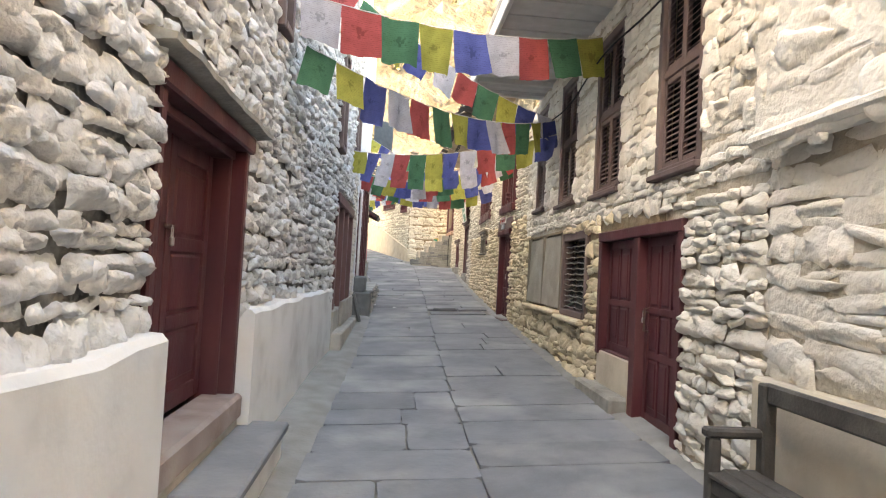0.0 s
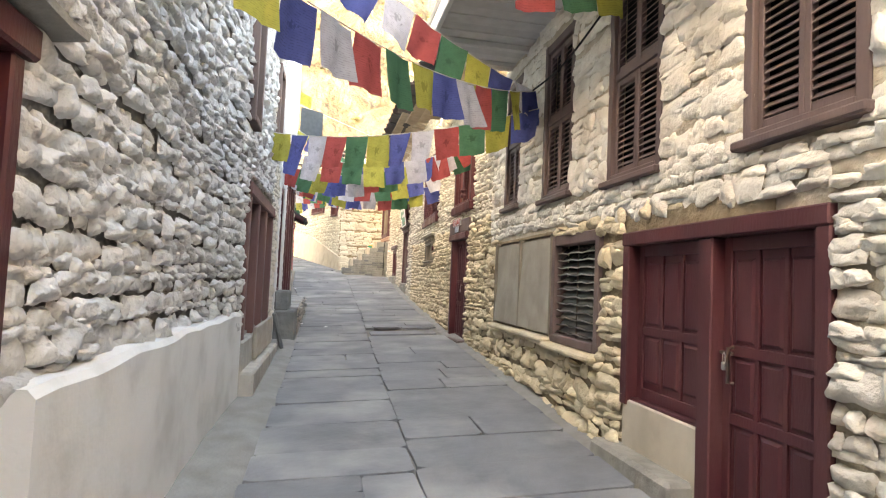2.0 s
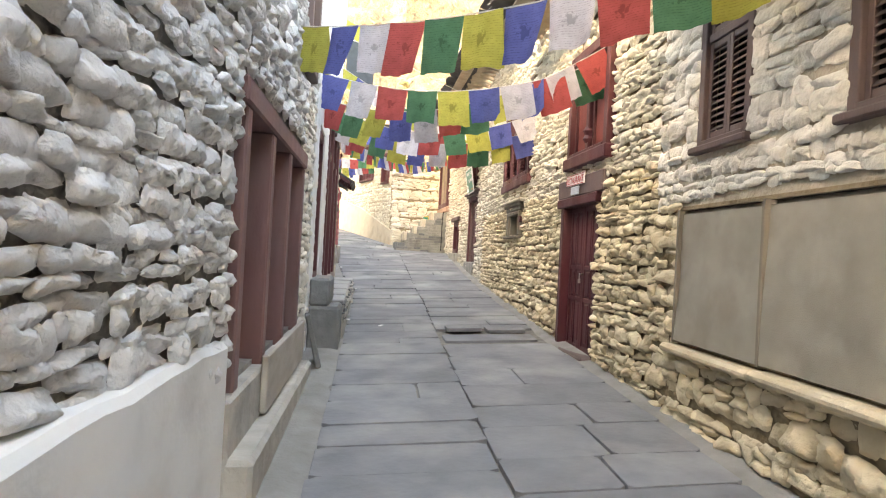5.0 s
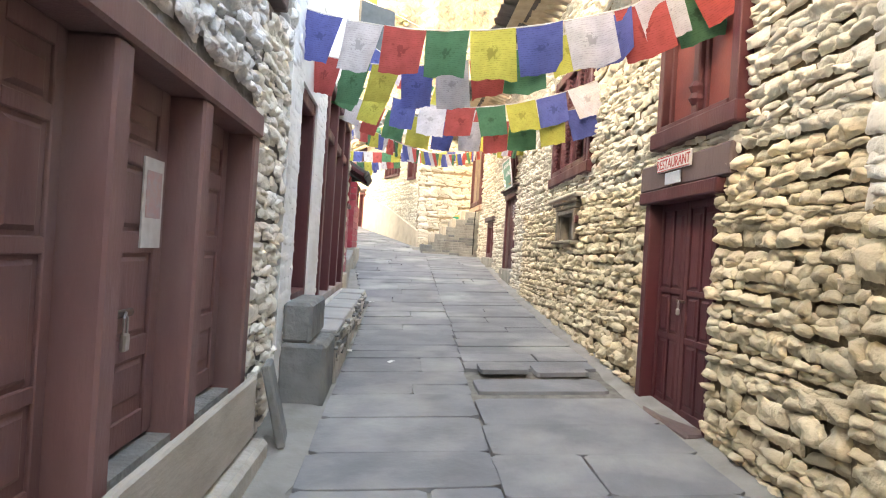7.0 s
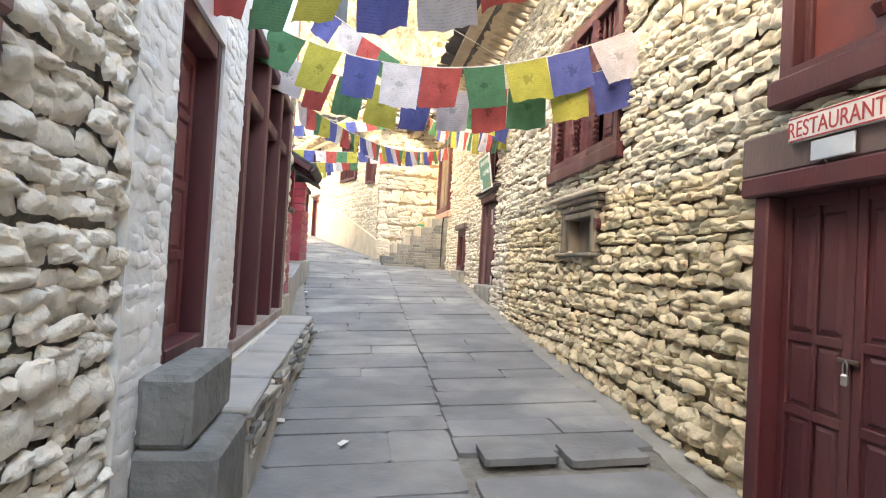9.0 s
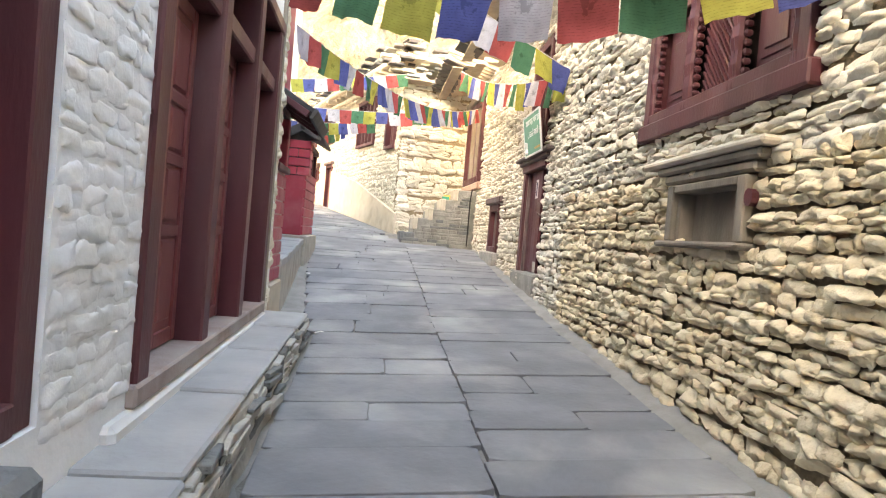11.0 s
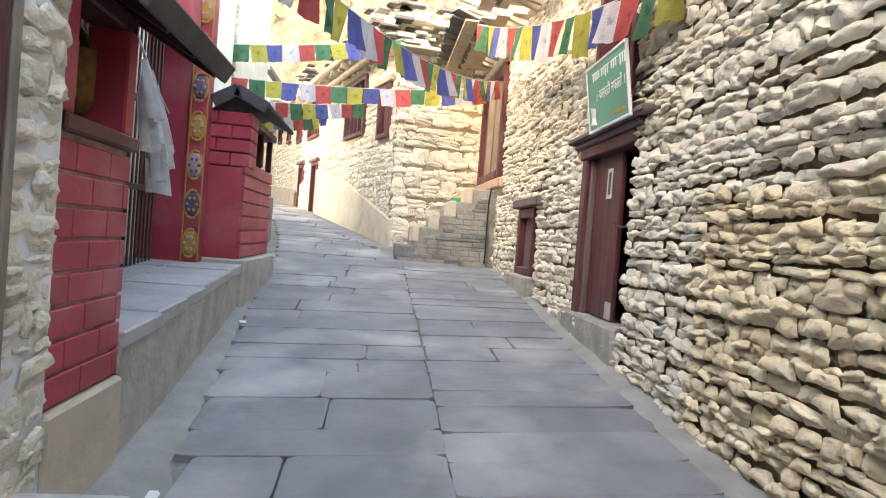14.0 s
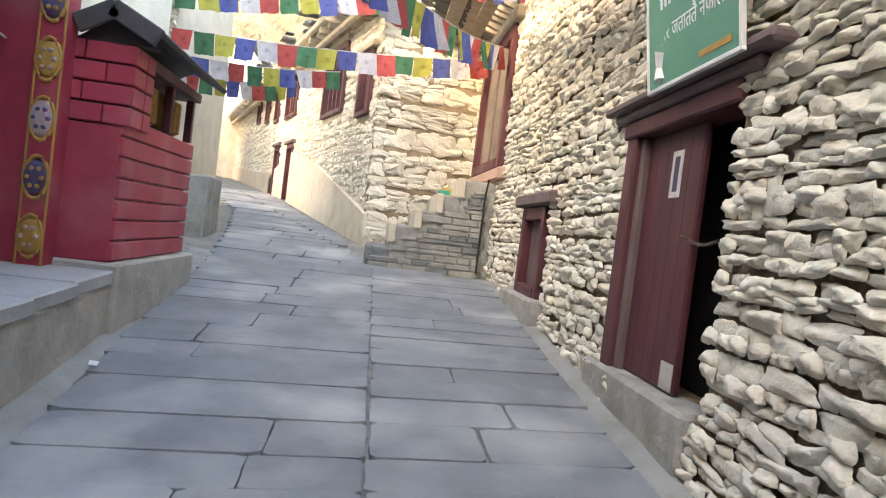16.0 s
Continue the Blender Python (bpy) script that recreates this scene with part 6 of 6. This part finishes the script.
# ---------------------------------------------------------------- far house: doors, windows, roof
for h in H_FD:
    d = thing("far_door", "dark maroon door in the pale wall at the bend", "door", far_w((h[0] + h[1]) / 2, 0, h[2]), "doors of the bend house")
    posts_frame(d, far_w, *h, 0.12, -0.2, 0.03, M_WOOD)
    part("door_leaf", Geo(far_w).box((h[0] + 0.12, -0.14, h[2] + 0.08), (h[1] - 0.12, -0.10, h[3] - 0.12), 0.006), M_WOOD, d)
    part("lintel", Geo(far_w).box((h[0] - 0.15, -0.2, h[3] + 0.004), (h[1] + 0.15, 0.1, h[3] + 0.12), 0.02), M_WOOD_B, d)
    single("door_sill", Geo(far_w).box((h[0] - 0.05, -0.2, h[2] - 0.4), (h[1] + 0.05, 0.12, h[2]), 0.02), M_CONCRETE, "cement sill below a far door", "step")
for h in H_FW:
    d = thing("far_window", "maroon barred timber window in the pale wall", "window", far_w((h[0] + h[1]) / 2, 0, h[2]), "windows of the bend house")
    posts_frame(d, far_w, *h, 0.12, -0.2, 0.06, M_WOOD)
    # darkness behind the bars is this black sheet's colour
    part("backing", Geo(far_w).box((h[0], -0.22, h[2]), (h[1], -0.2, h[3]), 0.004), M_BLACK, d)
    n = max(2, int((h[1] - h[0]) / 0.42))
    for k in range(1, n):
        u = h[0] + (h[1] - h[0]) * k / n
        part("bar", Geo(far_w).box((u - 0.04, -0.14, h[2] + 0.1), (u + 0.04, -0.02, h[3] - 0.12), 0.008), M_WOOD, d)
    part("lintel", Geo(far_w).box((h[0] - 0.2, -0.2, h[3] + 0.004), (h[1] + 0.2, 0.12, h[3] + 0.13), 0.02), M_TIMBER, d)

rf = thing("stone_roof", "roof edge of stacked flat stones and pale beams on the bend house", "roof", (1, 39, 6.4))
rr = random.Random(88)
part("roof_earth", Geo(far_w).box((-0.5, -7.5, 6.9), (29, 0.35, 7.02), 0.03), M_STONE_F, rf)
for k in range(44):
    u = 0.2 + 0.62 * k
    part("beam_end", Geo(far_w).box((u, -0.4, 6.58 + rr.uniform(-0.03, 0.03)), (u + 0.14, rr.uniform(0.45, 0.7), 6.72), 0.02), M_TIMBER, rf)
part("eave_log", Geo(far_w).tube([(-0.5, 0.50, 6.80), (8, 0.52, 6.84), (16, 0.5, 6.82), (28, 0.5, 6.84)], 0.10, 8), M_TIMBER, rf)
part("eave_log", Geo(far_w).tube([(0.5, 0.30, 6.48), (8, 0.30, 6.52), (16, 0.3, 6.50), (28, 0.3, 6.52)], 0.08, 8), M_TIMBER, rf)
for k in range(150):
    u, w = rr.uniform(-0.6, 20), rr.uniform(-0.3, 0.6)
    z = 6.95 + 0.05 * rr.randrange(12)
    m = Matrix.Rotation(rr.uniform(-0.1, 0.1), 4, "X")
    s = rr.uniform(0.15, 0.4)
    part("roof_stone", Geo(far_w).box((u, w - s * 0.5, z), (u + s * 1.3, w + s * 0.5, z + rr.uniform(0.04, 0.09)), 0.012), M_ROOFDARK if rr.random() < 0.5 else M_DARKSTONE, rf)
for k in range(110):
    u, w = rr.uniform(-0.4, 2.6), rr.uniform(-0.3, 0.55)
    z = 6.35 + 0.07 * rr.randrange(14)
    s = rr.uniform(0.15, 0.38)
    part("roof_stone", Geo(far_s).box((u, w - s * 0.5, z), (u + s * 1.2, w + s * 0.5, z + rr.uniform(0.05, 0.09)), 0.012), (M_ROOFDARK, M_DARKSTONE, M_STONE_F)[rr.randrange(3)], rf)
part("eave_board", Geo(far_s).box((-0.5, -0.2, 6.28), (2.9, 0.6, 6.35), 0.02), M_TIMBER, rf)

# ---------------------------------------------------------------- far end of the road: pale houses and bright yard
eh = thing("far_house", "pale limewashed house at the end of the road", "house", (-9, 64, 4))
part("wall", Geo().box((-16, 63, 2), (-6.2, 72, 10.5), 0.05), M_STONE_F, eh)
part("door", Geo().box((-8.3, 62.93, 3.9), (-7.3, 63.02, 6.0), 0.02), M_RED, eh)
part("window", Geo().box((-10.8, 62.93, 6.8), (-9.7, 63.02, 8.2), 0.02), M_WOOD, eh)
part("window", Geo().box((-8.4, 62.93, 7.2), (-7.4, 63.02, 8.4), 0.02), M_WOOD, eh)
part("roof", Geo().box((-16.3, 62.5, 10.5), (-5.9, 72.3, 10.8), 0.05), M_ROOFDARK, eh)
# timber loft over the shop roof
lo = thing("timber_loft", "open timber loft with stacked firewood on a roof", "loft", (-1.9, 26, 8.2))
for k in range(9):
    part("log", Geo().tube([(-2.9, 24.7 + 0.16 * k, 9.4 + 0.05 * (k % 3)), (-0.75, 24.7 + 0.16 * k, 9.38 + 0.05 * (k % 2))], 0.075, 7), M_TIMBER, lo)
    part("log", Geo().tube([(-2.9, 24.72 + 0.16 * k, 9.65 + 0.05 * (k % 2)), (-0.85, 24.72 + 0.16 * k, 9.62 + 0.05 * (k % 3))], 0.07, 7), M_TIMBER, lo)
for x in (-2.8, -1.1):
    for y in (24.6, 26.0):
        part("post", Geo().box((x, y, 5.9), (x + 0.12, y + 0.12, 9.35), 0.01), M_WOOD_W, lo)

# ---------------------------------------------------------------- hillside
g = Geo()
nx, ny = 150, 110
for j in range(ny):
    for i in range(nx):
        x = -150 + 300 * i / (nx - 1)
        t = j / (ny - 1)
        y = 74 + 130 * t
        k = min(1, 5 * t)
        z = 2 + 118 * t ** 0.85 + 9 * t * noise.noise(Vector((x * 0.03, y * 0.03, 0))) + k * (5 * noise.noise(Vector((x * 0.11, y * 0.10, 4))) + 2.6 * abs(noise.noise(Vector((x * 0.3, y * 0.28, 8)))) + 1.6 * noise.noise(Vector((x * 0.8, y * 0.7, 18))))
        g.v.append((x, y, z))
for j in range(ny - 1):
    for i in range(nx - 1):
        k = j * nx + i
        g.f.append((k, k + 1, k + nx + 1, k + nx))
hill = new("backdrop_hillside", g.mesh("backdrop_hillside", M_HILL))
tagged(hill, "steep dry rocky hillside in sunlight above the village", "hillside", kind="structure")
# dry shrubs on the slope, many small leaves
g = Geo()
rr = random.Random(4)
for k in range(260):
    i, j = rr.randrange(30, nx - 30), rr.randrange(4, 60)
    c = Vector(hill.data.vertices[j * nx + i].co)
    c.y /= ALONG
    s = rr.uniform(0.5, 1.6)
    for q in range(22):
        p = c + Vector((rr.gauss(0, s * 0.6), rr.gauss(0, s * 0.6), abs(rr.gauss(0, s * 0.6))))
        a, b = Vector((rr.uniform(-1, 1), rr.uniform(-1, 1), rr.uniform(-1, 1))) * 0.35, Vector((rr.uniform(-1, 1), rr.uniform(-1, 1), rr.uniform(-1, 1))) * 0.35
        g.add([tuple(p - a), tuple(p + b), tuple(p + a), tuple(p - b)], [(0, 1, 2, 3)])
ob = new("hillside_shrubs", g.mesh("hillside_shrubs", M_SHRUB))
tagged(ob, "scattered dry grey-green shrubs on the hillside", "shrub", kind="stuff")

# ---------------------------------------------------------------- prayer flags
ORDER = [0, 1, 2, 3, 4]


def flag_mesh(name, mat, seed, w, h):
    """One flag of thin cloth, hanging from its cord with a few folds and a frayed foot."""
    r = random.Random(seed)
    nu_, nv_ = 9, 10
    ph, am, sk, tw = r.uniform(0, 6), r.uniform(0.010, 0.035), r.uniform(-0.10, 0.10), r.uniform(-0.25, 0.25)
    vs = []
    for j in range(nv_):
        t = j / (nv_ - 1)
        for i in range(nu_):
            s = i / (nu_ - 1) - 0.5
            off = am * (0.3 + t) * math.sin(7 * s + ph + 1.5 * t) + tw * s * t * 0.5 + 0.05 * t * math.sin(ph)
            x = s * w * (1 - 0.10 * t * abs(math.sin(ph))) + sk * h * t
            z = -h * t * (1 - 0.03 * abs(math.sin(9 * s + ph))) + 0.010 * (4 * s * s - 1) * (1 - t)
            vs.append((x, off, z))
    fs = [(j * nu_ + i, j * nu_ + i + 1, (j + 1) * nu_ + i + 1, (j + 1) * nu_ + i) for j in range(nv_ - 1) for i in range(nu_ - 1)]
    me = bpy.data.meshes.new(name)
    me.from_pydata(vs, [], fs)
    me.polygons.foreach_set("use_smooth", [True] * len(fs))
    me.materials.append(mat)
    return me


FLAG_MESHES = {c: [flag_mesh("flag", FLAGS[c], 100 * c + k, 0.40, 0.43) for k in range(5)] for c in range(5)}


def strand(a, b, sag, size, start, seed, droop=0.0):
    r = random.Random(seed)
    a, b = Vector(a), Vector(b)
    s = thing("prayer_flags", "string of faded blue, white, red, green and yellow prayer flags", "prayer flags", tuple((a + b) / 2 - Vector((0, 0, sag))), "strings of prayer flags over the lane")
    at = lambda t: a.lerp(b, t) - Vector((0, 0, 4 * sag * t * (1 - t)))
    part("cord", Geo().tube([at(k / 24) for k in range(25)], 0.006, 5), M_PAPER, s)
    n = max(3, int((b - a).length / (0.40 * size * 0.97)))
    for k in range(n):
        t = (k + 0.5) / n
        p, q = at(max(0, t - 0.5 / n)), at(min(1, t + 0.5 / n))
        wide = (lane(q) - lane(p)).length / (q - p).length
        p, q = lane(p), lane(q)
        d = (q - p)
        c = ORDER[(start + k) % 5]
        ob = new("flag", r.choice(FLAG_MESHES[c]))
        ob.parent = s
        yaw = math.atan2(d.y, d.x) + r.uniform(-0.12, 0.12)
        slope = -math.asin(max(-1, min(1, d.normalized().z)))
        m = Matrix.Translation((p + q) / 2 - s.location) @ Matrix.Rotation(yaw, 4, "Z") @ Matrix.Rotation(slope, 4, "Y") @ Matrix.Rotation(r.uniform(-0.15, 0.15), 4, "X") @ Matrix.Diagonal((size * wide, size, size * r.uniform(0.92, 1.08), 1))
        ob.matrix_local = m


STRANDS = [
    ((-1.02, 6.9, 3.98), (2.36, 8.6, 4.38), 0.16, 1.05, 1, 1),
    ((-0.95, 7.1, 3.55), (2.40, 11.35, 3.92), 0.30, 1.0, 3, 2),
    ((-0.92, 9.0, 5.00), (2.40, 11.45, 3.95), 0.20, 1.0, 2, 3),
    ((-0.90, 14.6, 3.72), (2.40, 11.15, 3.66), 0.18, 1.0, 4, 4),
    ((-0.88, 17.3, 3.92), (2.45, 15.9, 4.02), 0.30, 1.0, 0, 5),
    ((-0.88, 18.2, 3.75), (2.46, 15.7, 4.15), 0.42, 0.95, 2, 6),
    ((-0.88, 21.0, 4.15), (2.55, 19.8, 4.12), 0.40, 1.0, 3, 7),
    ((-0.88, 22.1, 4.15), (2.55, 19.85, 3.82), 0.35, 1.0, 1, 8),
    ((-0.90, 24.0, 5.60), (2.72, 26.4, 4.42), 0.12, 0.95, 4, 10),
    ((1.90, 33.5, 5.80), (2.70, 26.5, 4.38), 0.22, 1.0, 2, 11),
    ((-0.95, 25.4, 4.30), (2.60, 35.4, 5.30), 0.40, 0.85, 1, 12),
    ((-2.70, 36.6, 5.72), (0.75, 37.4, 6.42), 0.06, 0.82, 3, 14),
    ((-2.68, 36.6, 5.06), (2.60, 37.2, 5.48), 0.10, 0.82, 2, 15),
    ((-2.66, 36.62, 4.66), (-0.05, 38.6, 5.15), 0.08, 0.78, 4, 16),
    ((-2.64, 36.64, 4.45), (-0.9, 39.0, 4.9), 0.12, 0.75, 1, 17),
]
for q in STRANDS:
    strand(*q)

# scraps of paper on the paving
rr = random.Random(3)
for x, y in ((-0.35, 24.6), (-0.55, 24.9), (0.1, 18.9), (-0.42, 19.6), (-0.9, 29.3)):
    g = Geo()
    z = gz(x, y) + 0.02
    an = rr.uniform(0, 3)
    c, s_ = math.cos(an), math.sin(an)
    q = [(-0.07, -0.02, 0), (0.0, -0.035, 0.015), (0.08, -0.01, 0.004), (0.06, 0.03, 0.012), (-0.03, 0.035, 0.002)]
    top = [(x + c * a - s_ * b, y + s_ * a + c * b, z + h) for a, b, h in q]
    g.add(top + [(a, b, h - 0.003) for a, b, h in top], [(0, 1, 2, 3, 4), (9, 8, 7, 6, 5)] + [(k, (k + 1) % 5, 5 + (k + 1) % 5, 5 + k) for k in range(5)])
    single("paper_scrap", g, M_WHITE, "crumpled white paper scrap lying on the paving", "litter", "paper scraps on the lane")

# grey cloth banner with a yellow pennant hanging from the shop house corner
bnr = thing("cloth_banner", "faded dark grey cloth banner and yellow pennant on a cord", "banner", (-0.6, 24.4, 5.4))
part("cord", Geo().tube([(-0.92, 24.2, 6.35), (-0.35, 24.6, 6.28), (2.7, 26.6, 5.6)], 0.008, 5), M_PAPER, bnr)
for x0, w_, h_, col, zt_ in ((-0.86, 0.62, 0.95, M_BANNER, 6.32), (-0.9, 0.30, 0.34, FLAGS[4], 6.75)):
    g = Geo()
    for j in range(10):
        for i in range(8):
            t, q = j / 9, i / 7
            g.v.append((x0 + w_ * q, 24.25 + 0.35 * q + 0.05 * math.sin(5 * q + 3 * t) * t, zt_ - h_ * t - 0.05 * q))
    g.f += [(j * 8 + i, j * 8 + i + 1, (j + 1) * 8 + i + 1, (j + 1) * 8 + i) for j in range(9) for i in range(7)]
    g.smooth = True
    part("cloth", g, col, bnr)
